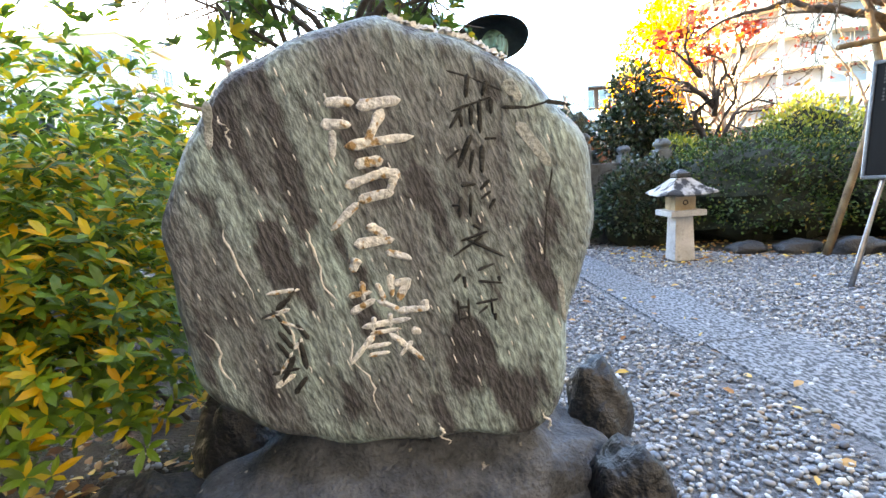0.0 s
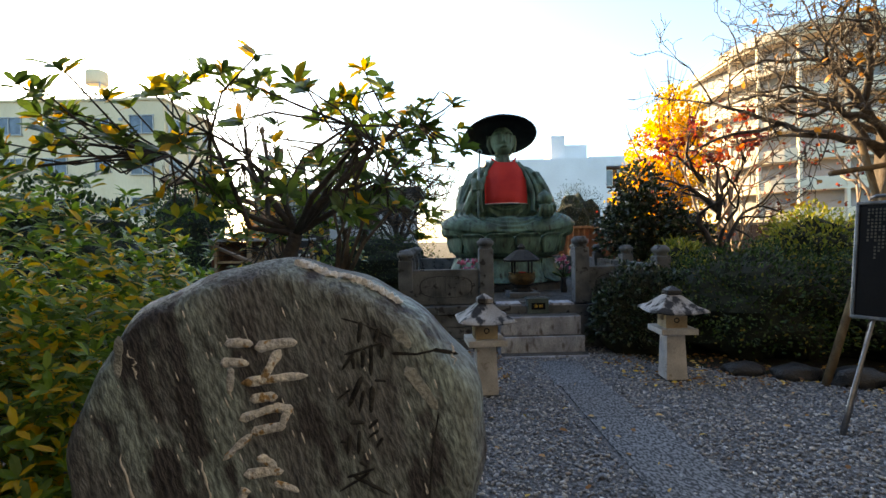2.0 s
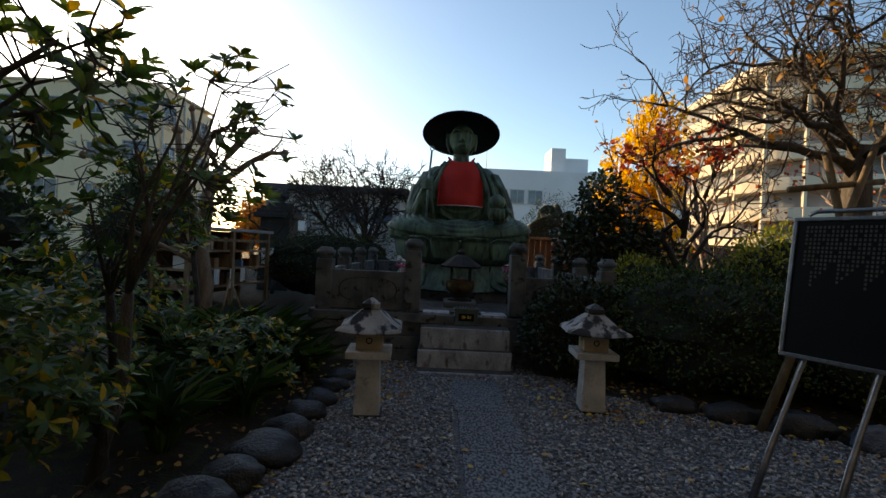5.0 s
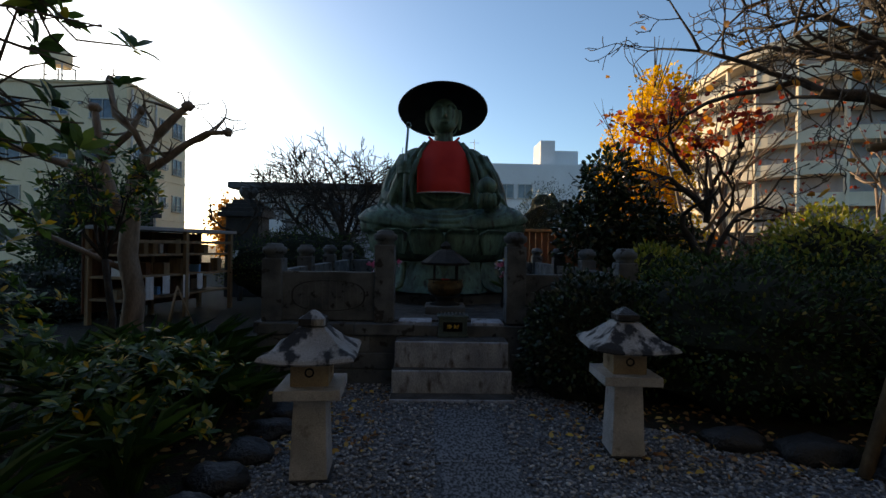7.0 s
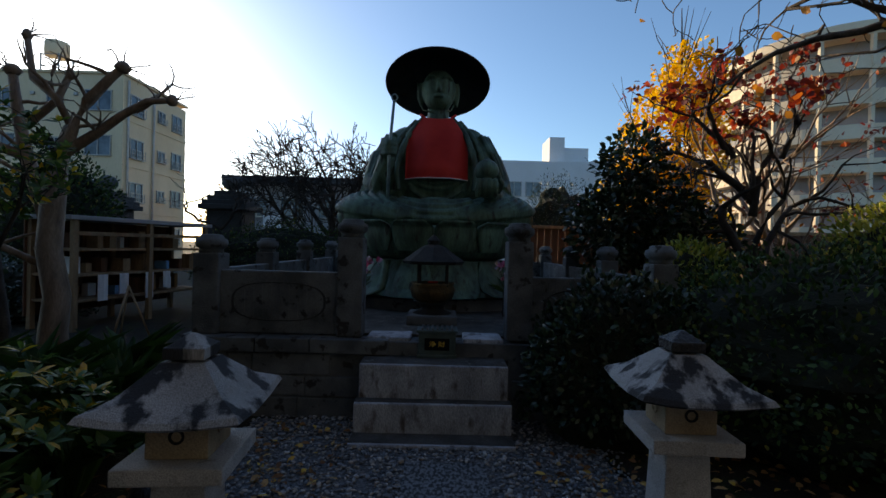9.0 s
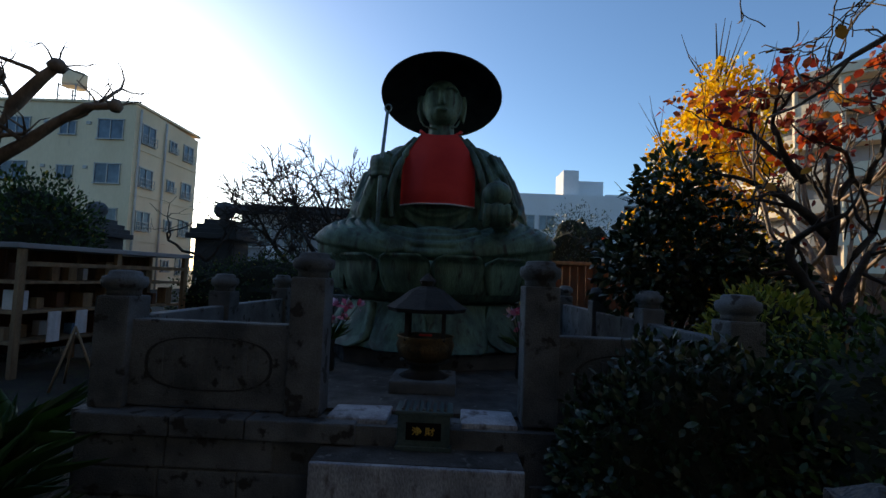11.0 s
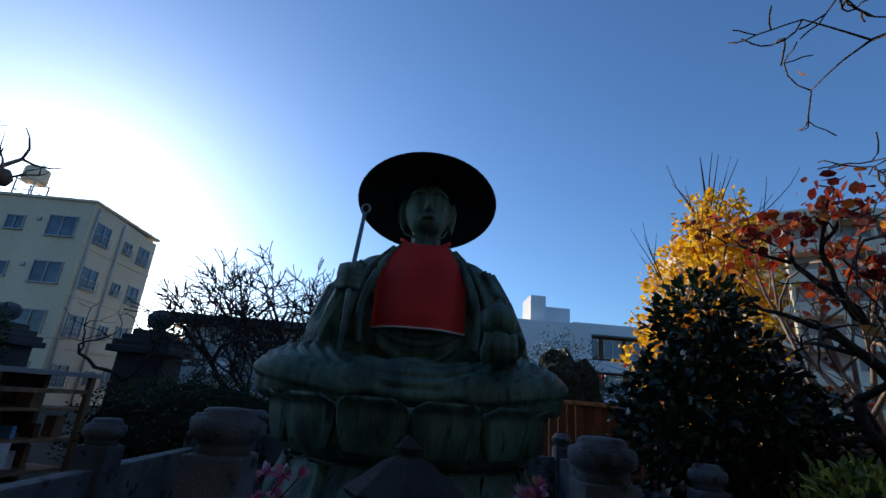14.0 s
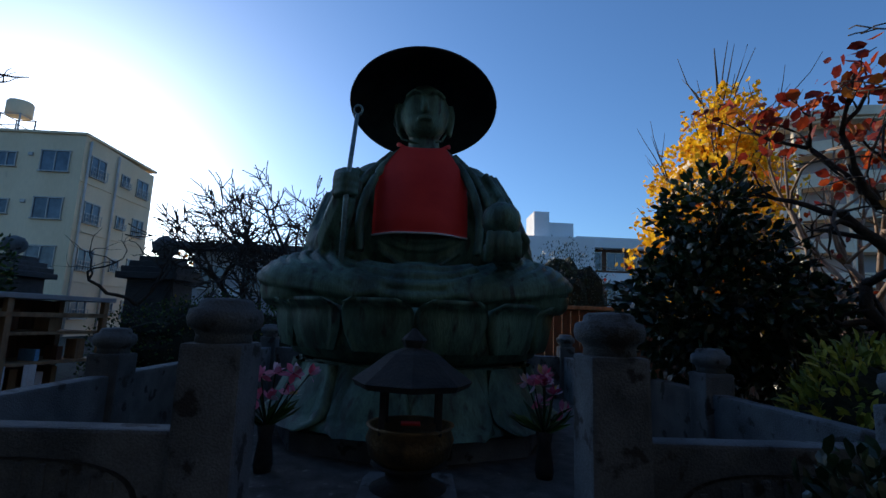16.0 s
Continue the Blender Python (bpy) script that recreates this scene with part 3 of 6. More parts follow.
for k, (x, z, ln) in enumerate(((-2.26, 1.33, 0.09), (-2.29, 1.0, 0.22), (-2.2, 0.83, 0.3), (-2.02, 0.7, 0.28), (-2.1, 0.98, 0.28), (-2.37, 0.75, 0.2), (-1.5, 0.5, 0.07), (-1.79, 0.5, 0.07), (-1.42, 1.34, 0.06))):
    line = []
    for i in range(17):
        q = i / 16
        xx, zz = x + 0.3 * ln * q + 0.02 * noise.noise(Vector((k * 3.7, q * 4, 0))) + 0.008 * noise.noise(Vector((k * 1.3, q * 17, 5))), z + ln * (0.5 - q)
        yy = 2.6 + noise.noise(Vector((xx * 3, zz * 2.2, 1.7))) * 0.018 + noise.noise(Vector(((xx + zz * 0.32) * 16, zz * 2.5, 4))) * 0.006
        line.append(((xx + 1.9, yy - 2.75 + 0.0015, zz - 0.4), 0.0032 * (0.3 + math.sin(math.pi * q) * rs.uniform(0.2, 1.5))))
    tubes("quartz_vein", [line], M_VEIN, stele, 5)["label"] = "pale quartz vein"
lines = []
for k in range(150):
    x, z = rs.uniform(-2.38, -1.4), rs.uniform(0.52, 1.5)
    if (x + 1.895) ** 2 + (z - 1.02) ** 2 > 0.26:
        continue
    ln, line = rs.uniform(0.008, 0.035), []
    for q in (0.0, 0.5, 1.0):
        xx, zz = x + 0.33 * ln * q, z - ln * q
        yy = 2.6 + noise.noise(Vector((xx * 3, zz * 2.2, 1.7))) * 0.018 + noise.noise(Vector(((xx + zz * 0.32) * 16, zz * 2.5, 4))) * 0.006
        line.append(((xx + 1.9, yy - 2.75 + 0.001, zz - 0.4), 0.0012 + 0.0016 * math.sin(math.pi * q)))
    lines.append(line)
tagged(tubes("quartz_fleck", lines, M_VEIN, stele, 4), "small pale quartz flecks", kind="stuff")
# chipped pale rim over the shoulder of the stone
bm = bmesh.new()
for i in range(420):
    a = 0.92 + 0.54 * i / 419
    ex, ez = stele_edge(a)
    d = rs.uniform(0.0, 0.05)
    box(ex + 1.9 + rs.normal() * 0.003 - 0.2 * d * math.cos(a), 2.655 - 2.75 + d, ez - 0.401 + rs.uniform(-0.004, 0.004) - 0.15 * d, rs.uniform(0.006, 0.016), rs.uniform(0.012, 0.035), rs.uniform(0.006, 0.014), 0, bm, 0.6, None)
part("chipped_rim", worn(bm, 0.006, 60), M_VEIN, stele, "pale chipped rim")


def boulder(name, c, r, seed, material, label, category="rock", group="", detail=4):
    bm = bmesh.new()
    bmesh.ops.create_icosphere(bm, subdivisions=detail, radius=1.0)
    off = Vector((seed * 3.1, seed * 1.7, 0))
    for v in bm.verts:
        u = v.co.copy()
        k = 1 + 0.3 * noise.noise(u * 1.3 + off) + 0.13 * noise.noise(u * 3.1 + off) + 0.05 * noise.noise(u * 8 + off) + 0.025 * noise.noise(u * 19 + off)
        p = Vector((u.x * r[0], u.y * r[1], u.z * r[2])) * k
        p.z = max(p.z, -r[2] * 0.75)
        v.co = p
    ob = mesh_ob(name, bm, material, True)
    ob.location = c
    return tagged(ob, label, category, group)


boulder("base_rock", (-1.87, 2.84, 0.17), (0.66, 0.42, 0.31), 3, M_BASE, "grey weathered rock base under the inscribed stone", detail=5)
for k, (c, r) in enumerate((((-2.68, 2.72, 0.14), (0.25, 0.22, 0.2)), ((-2.52, 3.08, 0.22), (0.17, 0.16, 0.26)), ((-2.22, 2.4, 0.18), (0.2, 0.16, 0.2)), ((-1.65, 2.36, 0.17), (0.16, 0.12, 0.19)), ((-1.33, 2.4, 0.14), (0.16, 0.12, 0.16)), ((-1.24, 2.66, 0.18), (0.12, 0.14, 0.19)), ((-1.2, 3.02, 0.22), (0.11, 0.14, 0.27)))):
    boulder("boulder", c, r, k + 11, M_ROCK, "dark rounded rock set round the stone base", group="rocks round the base")
for k, (x, y, s) in enumerate(((-1.72, 4.25, 0.2), (-1.66, 4.62, 0.2), (-1.6, 4.98, 0.17), (-1.53, 5.32, 0.22), (-1.5, 5.75, 0.17), (-1.49, 6.15, 0.16), (-1.46, 6.55, 0.15), (-1.44, 6.95, 0.15), (-1.43, 7.35, 0.14))):
    boulder("edging_stone", (x, y, s * 0.3), (s * 1.15, s * 0.9, s * 0.62), k + 31, M_ROCK, "dark rounded edging stone beside the gravel", group="edging stones by the bed", detail=3)
for k, (x, y, s) in enumerate(((2.1, 6.78, 0.18), (2.55, 6.6, 0.2), (3.0, 6.3, 0.24), (3.55, 5.95, 0.26), (4.1, 5.65, 0.2), (4.7, 5.2, 0.24))):
    boulder("edging_stone", (x, y, s * 0.28), (s * 1.3, s * 0.8, s * 0.55), k + 51, M_BASE if k > 2 else M_ROCK, "low grey edging stone along the hedge", group="edging stones by the hedge", detail=3)


# ---- lanterns ----
def lantern(at, turn, sooty):
    t = thing("stone_lantern", at, "small pale granite garden lantern with a sooty pyramid roof", "lantern", "pair of lanterns")
    part("plinth", box(0, 0, 0.012, 0.27, 0.27, 0.03, 0.006), M_ROCK, t)
    part("pillar", worn(box(0, 0, 0.285, 0.235, 0.235, 0.52, 0.008, top=0.84), 0.002, 8), M_LANTERN, t)
    part("platform", worn(box(0, 0, 0.575, 0.4, 0.4, 0.065, 0.008), 0.002, 8), M_LANTERN, t)
    fb = part("fire_box", worn(box(0, 0, 0.69, 0.235, 0.235, 0.165, 0.006), 0.002, 8), M_LBOX, t, "tan stone fire box")
    for k in range(4):
        # No hole is cut: two discs carry the opening's inner shade as near-black.
        ring = turned([(0.03, 0), (0.03, 0.006), (0.02, 0.006), (0.0195, 0.001)], 16)
        for v in ring.verts:
            v.co = pose(0, 0, 0.695, 0, 0, 90 * k) @ pose(0, -0.1165, 0, 90) @ v.co
        part("round_opening", ring, M_HOLE if k % 2 == 0 else M_LBOX, fb, "closed round disc marking an opening")
    bm = bmesh.new()
    prof = ((0.275, 0.77), (0.29, 0.782), (0.276, 0.802), (0.195, 0.862), (0.1, 0.95), (0.085, 0.965))
    rings = []
    for r, z in prof:
        ring = []
        for i in range(24):
            a = math.pi / 4 + 2 * math.pi * i / 24
            k = 1 / max(abs(math.cos(a)), abs(math.sin(a)))
            lift = 0.022 * ((k - 1) / 0.414) if r > 0.25 else 0
            ring.append(bm.verts.new((r * k * math.cos(a) * 0.98, r * k * math.sin(a) * 0.98, z + lift)))
        rings.append(ring)
    for a, b in zip(rings, rings[1:]):
        for i in range(24):
            bm.faces.new((a[i], a[(i + 1) % 24], b[(i + 1) % 24], b[i]))
    bm.faces.new(rings[0][::-1])
    bm.faces.new(rings[-1])
    part("roof", worn(bm, 0.003, 9), M_LROOF, t, "sooty streaked pyramid roof")
    part("finial", worn(box(0, 0, 1.0, 0.16, 0.16, 0.05, 0.008, box(0, 0, 1.045, 0.155, 0.155, 0.05, 0.006, top=0.15)), 0.003, 9), M_ROCK if sooty else M_LROOF, t, "blackened cap" if sooty else "")
    t.rotation_euler = (0, 0, radians(turn))
    return t


lantern((-0.965, 6.32, 0), 4, False)
lantern((1.205, 6.68, 0), -3, True)

# ---- plinth, steps and fence round the statue ----
FX, FY0, FY1, FZ = 2.05, 8.32, 13.2, 0.66
plinth = thing("stone_plinth", (0, 10.7, 0), "raised platform of weathered granite blocks", "platform", kind="structure")
part("core", box(0, 0.02, 0.32, 2 * FX - 0.06, FY1 - FY0 - 0.06, 0.64), M_GRANITE, plinth)
courses = ((0.0, 0.17), (0.18, 0.345), (0.355, 0.53), (0.54, FZ))
for ci, (z0, z1) in enumerate(courses):
    for side in range(3):
        ln = 2 * FX if side == 0 else FY1 - FY0
        u = 0.0
        while u < ln - 0.01:
            w = min(rs.uniform(0.38, 0.72), ln - u)
            if ln - u - w < 0.2:
                w = ln - u
            jut = rs.uniform(0, 0.012) + (0.03 if ci == 3 else 0)
            mid = u + w / 2
            if side == 0:
                x = -FX + mid
                if not (abs(x) < 0.62 and ci < 4):
                    part("block", worn(box(x, FY0 - 10.7 - jut / 2 + 0.06, (z0 + z1) / 2, w - 0.008, 0.16 + jut, z1 - z0, 0.012), 0.004, 5), M_GRANITE, plinth)
            else:
                sx = -1 if side == 1 else 1
                part("block", worn(box(sx * (FX - 0.06 + jut / 2), FY0 + mid - 10.7, (z0 + z1) / 2, 0.16 + jut, w - 0.008, z1 - z0, 0.012), 0.004, 5), M_GRANITE, plinth)
            u += w
# Darker sheet over the platform top, in the same colour as the treads.
part("platform_floor", worn(box(0, 0.1, FZ - 0.004, 2 * FX - 0.3, FY1 - FY0 - 0.4, 0.02), 0.003, 3), M_TREAD, plinth, "dark platform floor")
steps = thing("stone_steps", (0, 7.9, 0), "three worn stained granite steps up to the statue platform", "steps", kind="structure")
for nm, y0, y1, z1, w in (("step", 7.72, 8.3, 0.035, 1.2), ("step", 7.92, 8.3, 0.262, 1.19), ("step", 8.03, 8.56, 0.525, 1.15)):
    st = part(nm, worn(box(0.0, (y0 + y1) / 2 - 7.9, z1 / 2, w, y1 - y0, z1, 0.014), 0.004, 7), M_STEP, steps)
    part("tread", worn(box(0.0, (y0 + y1) / 2 - 7.888, z1 + 0.002, w - 0.012, y1 - y0 - 0.03, 0.006), 0.002, 7), M_TREAD, st, "dark mossy tread")
for x0, x1 in ((-0.58, -0.2), (0.23, 0.58)):
    part("threshold_block", worn(box((x0 + x1) / 2, 8.5 - 7.9, 0.6, x1 - x0 - 0.01, 0.3, 0.15, 0.018), 0.008, 6), M_STEP, steps)

fence = thing("stone_fence", (0, 8.45, FZ), "low granite fence of capped posts and thick panels round the statue", "fence")


def fence_post(x, y, h, w):
    p = part("post", worn(box(x, y - 8.45, (h - 0.16) / 2, w, w, h - 0.16, 0.016), 0.003, 6), M_GRANITE, fence)
    bm = turned([(w * 0.46, h - 0.17), (w * 0.44, h - 0.135), (w * 0.47, h - 0.12), (w * 0.58, h - 0.105), (w * 0.61, h - 0.075), (w * 0.58, h - 0.045), (w * 0.45, h - 0.034), (w * 0.43, h - 0.014), (w * 0.36, h - 0.004), (w * 0.1, h)], 20, x, y - 8.45)
    c = part("cap", bm, M_GRANITE, p, "rounded weathered post cap", True)
    return p


fence_post(-0.725, 8.46, 1.0, 0.215)
fence_post(0.705, 8.46, 1.0, 0.215)
for sx in (-1, 1):
    fence_post(sx * 1.93, 8.46, 0.84, 0.215)
    for y in (9.85, 11.35, 13.05):
        fence_post(sx * 1.96, y, 0.83, 0.2)
fence_post(-0.9, 13.05, 0.83, 0.2)
fence_post(0.5, 13.05, 0.83, 0.2)


def fence_panel(xa, ya, xb, yb, carved=False):
    ln = math.hypot(xb - xa, yb - ya)
    m = pose((xa + xb) / 2, (ya + yb) / 2 - 8.45, 0, 0, 0, math.degrees(math.atan2(yb - ya, xb - xa)))
    p = part("panel", worn(box(0, 0, 0.275, ln, 0.11, 0.53, 0.014, m=m), 0.002, 6), M_GRANITE, fence)
    if carved:
        bm = bmesh.new()
        for i in range(40):
            a0, a1 = 2 * math.pi * i / 40, 2 * math.pi * (i + 1) / 40
            q = []
            for a in (a0, a1):
                for k in (1.0, 0.95):
                    for y in (-0.058, -0.048):
                        sgn = (abs(math.cos(a)) ** 0.75 * math.copysign(1, math.cos(a)), abs(math.sin(a)) ** 0.75 * math.copysign(1, math.sin(a)))
                        q.append(bm.verts.new(m @ Vector((sgn[0] * ln * 0.4 * k, y, 0.28 + sgn[1] * 0.165 * k))))
            bm.faces.new((q[0], q[2], q[6], q[4]))
            bm.faces.new((q[0], q[4], q[5], q[1]))
            bm.faces.new((q[2], q[3], q[7], q[6]))
        part("oval_moulding", bm, M_ROCK, p, "carved oval edge")
        for k in range(9):
            part("carved_flute", box((k - 4) * ln * 0.075, -0.056, 0.28, 0.03, 0.012, 0.3 - 0.012 * abs(k - 4) ** 1.6, 0.005, m=m), M_GRANITE, p, "shallow carved flute")
    return p


fence_panel(-1.83, 8.46, -0.83, 8.46, True)
fence_panel(0.81, 8.46, 1.83, 8.46, True)
for sx in (-1, 1):
    for y0, y1 in ((8.57, 9.75), (9.95, 11.25), (11.45, 12.95)):
        fence_panel(sx * 1.955, y0, sx * 1.955, y1)
fence_panel(-1.86, 13.05, -1.0, 13.05)
fence_panel(-0.8, 13.05, 0.4, 13.05)
fence_panel(0.6, 13.05, 1.86, 13.05)

# ---- statue ----
SX, SY = -0.05, 11.05
ped = thing("lotus_pedestal", (SX, SY, FZ), "green bronze double lotus pedestal with scalloped petals", "pedestal")
part("stone_foot", turned([(1.2, 0), (1.2, 0.14), (1.12, 0.16), (1.1, 0.2)], 8, wobble=lambda a, z: 1.0), M_GRANITE, ped, "dark stone foot")
part("lower_drum", turned([(1.06, 0.16), (1.03, 0.25), (0.93, 0.45), (0.88, 0.6), (0.9, 0.66)], 48), M_BRONZE, ped, smooth=True)
part("upper_drum", turned([(0.85, 0.6), (1.05, 0.66), (1.12, 0.76), (1.13, 0.9), (1.13, 0.99), (1.1, 1.03), (1.0, 1.035)], 48), M_BRONZE, ped, smooth=True)


def petal_mesh(down):
    """A broad lotus petal with a raised border and a rolled tip."""
    bm = bmesh.new()
    nu, nv = 14, 12
    half = math.pi / (12 if down else 14) * 0.985
    rows = []
    for layer in (0, 1):
        sheet = []
        for j in range(nv + 1):
            v = j / nv
            row = []
            for i in range(nu + 1):
                u = -1 + 2 * i / nu
                wid = half * (0.72 + 0.28 * math.sin(min(1, v * 1.5) * math.pi / 2)) * math.sqrt(max(0.0, 1 - (max(0, v - 0.72) / 0.34) ** 2))
                a = u * wid - math.pi / 2
                bulge = (0.045 if down else 0.03) * math.cos(u * math.pi / 2) ** 0.8 * math.sin(math.pi * min(1, v * 0.95 + 0.05))
                border = 0.032 if 0.72 < abs(u) < 0.9 or 0.86 < v < 0.96 else 0.0
                if down:
                    r = 1.02 + 0.2 * v ** 1.6 + bulge * 1.4 + border + (0.05 * max(0, v - 0.85) / 0.15)
                    z = 0.6 - 0.42 * v
                else:
                    r = 1.13 + 0.07 * v ** 0.8 + bulge + border * 0.7 + (0.07 * max(0, v - 0.8) / 0.2)
                    z = 0.72 + 0.365 * v
                r -= 0.05 * layer
                row.append(bm.verts.new((r * math.cos(a), r * math.sin(a), z)))
            sheet.append(row)
        rows.append(sheet)
        for j in range(nv):
            for i in range(nu):
                q = (sheet[j][i], sheet[j][i + 1], sheet[j + 1][i + 1], sheet[j + 1][i])
                bm.faces.new(q if (layer == 0) != down else q[::-1])
    for j in range(nv):
        for i in (0, nu):
            bm.faces.new((rows[0][j][i], rows[0][j + 1][i], rows[1][j + 1][i], rows[1][j][i]))
    for i in range(nu):
        bm.faces.new((rows[0][nv][i], rows[0][nv][i + 1], rows[1][nv][i + 1], rows[1][nv][i]))
    bmesh.ops.remove_doubles(bm, verts=bm.verts[:], dist=0.0005)
    me = bpy.data.meshes.new("petal")
    bm.to_mesh(me)
    bm.free()
    me.materials.append(M_BRONZE)
    me.shade_smooth()
    return me


for down in (False, True):
    me = petal_mesh(down)
    for ring in ((0, 1) if down else (1,)):
        n = 12 if down else 14
        for k in range(n):
            ob = new("petal", me)
            ob.parent = ped
            sc = 1.0 if ring else 0.945
            ob.matrix_basis = pose(0, 0, 0, 0, 0, 360 / n * (k + 0.5 * ring)) @ Matrix.Diagonal((sc, sc, 1, 1))


def blob(bm, c, r, turn=(0, 0, 0)):
    m = pose(*c, *turn) @ Matrix.Diagonal((*r, 1))
    bmesh.ops.create_icosphere(bm, subdivisions=3, radius=1.0, matrix=m)


def rope(bm, pts, r0, r1=None):
    """A smooth thick line through points, for folds and limbs."""
    r1 = r0 if r1 is None else r1
    pts = [Vector(p) for p in pts]
    n = len(pts)
    out = []
    for i in range(n - 1):
        p0, p1, p2, p3 = pts[max(i - 1, 0)], pts[i], pts[i + 1], pts[min(i + 2, n - 1)]
        for k in range(6):
            t = k / 6
            out.append(0.5 * ((2 * p1) + (p2 - p0) * t + (2 * p0 - 5 * p1 + 4 * p2 - p3) * t * t + (3 * p1 - p0 - 3 * p2 + p3) * t ** 3))
    out.append(pts[-1])
    v, f = tube_data([[(p, r0 + (r1 - r0) * i / (len(out) - 1)) for i, p in enumerate(out)]], 8)
    vs = [bm.verts.new(p) for p in v]
    for q in f:
        bm.faces.new([vs[i] for i in q])


# seated figure, origin at the top of the lotus
LAP = [((0, 0.1, 0.08), (1.05, 0.75, 0.34))]
for s in (-1, 1):
    LAP += [((s * 0.79, -0.26, 0.1), (0.53, 0.52, 0.32)), ((s * 0.42, -0.5, 0.05), (0.62, 0.38, 0.27))]
LAP += [((0, -0.45, 0.05), (0.5, 0.44, 0.32)), ((0, 0.08, 0.62), (0.62, 0.4, 0.5)), ((0, 0.05, 1.05), (0.64, 0.35, 0.42))]


def snap(p, extra=0.0):
    """Moves a point out to the surface of the lap and trunk."""
    p = Vector(p)
    o = Vector((p.x * 0.55, 0.05, min(0.1, p.z) if p.z < 0.45 else p.z))
    d = (p - o).normalized()
    best = 0.0
    for k in range(1, 160):
        q = o + d * (k * 0.01)
        if any(sum(((q[i] - c[i]) / r[i]) ** 2 for i in range(3)) < 1 for c, r in LAP):
            best = k * 0.01
    return o + d * (best + extra)


bm = bmesh.new()
for c, r in LAP:
    blob(bm, c, r)
for v in bm.verts:
    v.co.z = max(v.co.z, -0.03)
for s in (-1, 1):
    for k in range(8):
        e = k / 7
        rope(bm, [snap(p, 0.02) for p in ((s * (0.52 + 0.1 * e), -0.02, 0.5), (s * (0.66 + 0.36 * e), -0.12, 0.46 - 0.05 * e), (s * (0.72 + 0.56 * e), -0.32, 0.42 - 0.16 * e), (s * (0.66 + 0.5 * e), -0.56 + 0.06 * e, 0.33 - 0.17 * e), (s * (0.5 + 0.32 * e), -0.8, 0.2 - 0.1 * e), (s * (0.22 + 0.22 * e), -0.9, 0.1 - 0.05 * e))], 0.034, 0.036)
for k in range(4):
    z = 0.05 + 0.085 * k
    rope(bm, [snap(p, 0.02) for p in ((-0.5, -0.8, z + 0.1), (-0.25, -0.9, z + 0.02), (0.0, -0.92, z), (0.25, -0.9, z + 0.02), (0.5, -0.8, z + 0.1))], 0.042)
# trunk, shoulders, neck, head
for s in (-1, 1):
    blob(bm, (s * 0.5, 0.12, 0.48), (0.36, 0.26, 0.4))
for s in (-1, 1):
    blob(bm, (s * 0.47, 0.06, 1.14), (0.27, 0.25, 0.22), (0, s * 30, 0))
    blob(bm, (s * 0.65, 0.02, 0.85), (0.2, 0.26, 0.42), (0, s * -11, 0))
    rope(bm, [(s * 0.2, -0.12, 1.45), (s * 0.4, -0.27, 1.18), (s * 0.52, -0.33, 0.8), (s * 0.5, -0.38, 0.45)], 0.045, 0.04)
    rope(bm, [(s * 0.3, -0.1, 1.42), (s * 0.52, -0.2, 1.15), (s * 0.62, -0.26, 0.85), (s * 0.66, -0.28, 0.55)], 0.04, 0.035)
    for q in (0.0, 0.5, 1.0):
        rope(bm, [(s * (0.6 + 0.1 * q), -0.17 + 0.1 * q, 1.24), (s * (0.76 + 0.1 * q), -0.24 + 0.14 * q, 0.95), (s * (0.88 + 0.08 * q), -0.26 + 0.14 * q, 0.62), (s * (0.96 + 0.1 * q), -0.3 + 0.14 * q, 0.38)], 0.03, 0.025)
for k in range(4):
    rope(bm, [snap(p, 0.004) for p in ((-0.4, -0.3, 0.68 - 0.06 * k), (-0.15, -0.36, 0.58 - 0.07 * k), (0.15, -0.36, 0.58 - 0.07 * k), (0.4, -0.3, 0.68 - 0.06 * k))], 0.022)
rope(bm, [(0, 0.0, 1.3), (0, -0.04, 1.75)], 0.17, 0.15)
blob(bm, (0, -0.06, 1.86), (0.245, 0.26, 0.3))
blob(bm, (0, -0.11, 1.72), (0.2, 0.2, 0.17))
rope(bm, [(0, -0.3, 1.95), (0, -0.355, 1.83), (0, -0.32, 1.8)], 0.026, 0.04)
rope(bm, [(-0.07, -0.3, 1.71), (0, -0.325, 1.72), (0.07, -0.3, 1.71)], 0.022)
for s in (-1, 1):
    rope(bm, [(s * 0.05, -0.32, 1.97), (s * 0.12, -0.3, 2.0), (s * 0.19, -0.24, 1.96)], 0.018)
    rope(bm, [(s * 0.25, -0.02, 1.98), (s * 0.275, -0.03, 1.85), (s * 0.25, -0.05, 1.64)], 0.04, 0.03)
# raised arm with closed fist on one side
rope(bm, [(-0.74, 0.0, 0.95), (-0.84, -0.12, 0.6), (-0.78, -0.28, 0.5)], 0.2, 0.16)
rope(bm, [(-0.78, -0.28, 0.45), (-0.71, -0.44, 0.65), (-0.63, -0.54, 0.88)], 0.15, 0.1)
blob(bm, (-0.61, -0.56, 0.97), (0.12, 0.11, 0.12))
for k in range(4):
    rope(bm, [(-0.71, -0.6, 0.88 + 0.058 * k), (-0.61, -0.69, 0.88 + 0.058 * k), (-0.52, -0.62, 0.89 + 0.058 * k)], 0.03)
for k in range(4):
    q = k / 3
    rope(bm, [(-0.95 + 0.08 * q, -0.1, 0.75), (-0.92 + 0.1 * q, -0.28, 0.5 - 0.05 * q), (-0.86 + 0.12 * q, -0.42, 0.3), (-0.9 + 0.16 * q, -0.5, 0.18)], 0.04, 0.03)
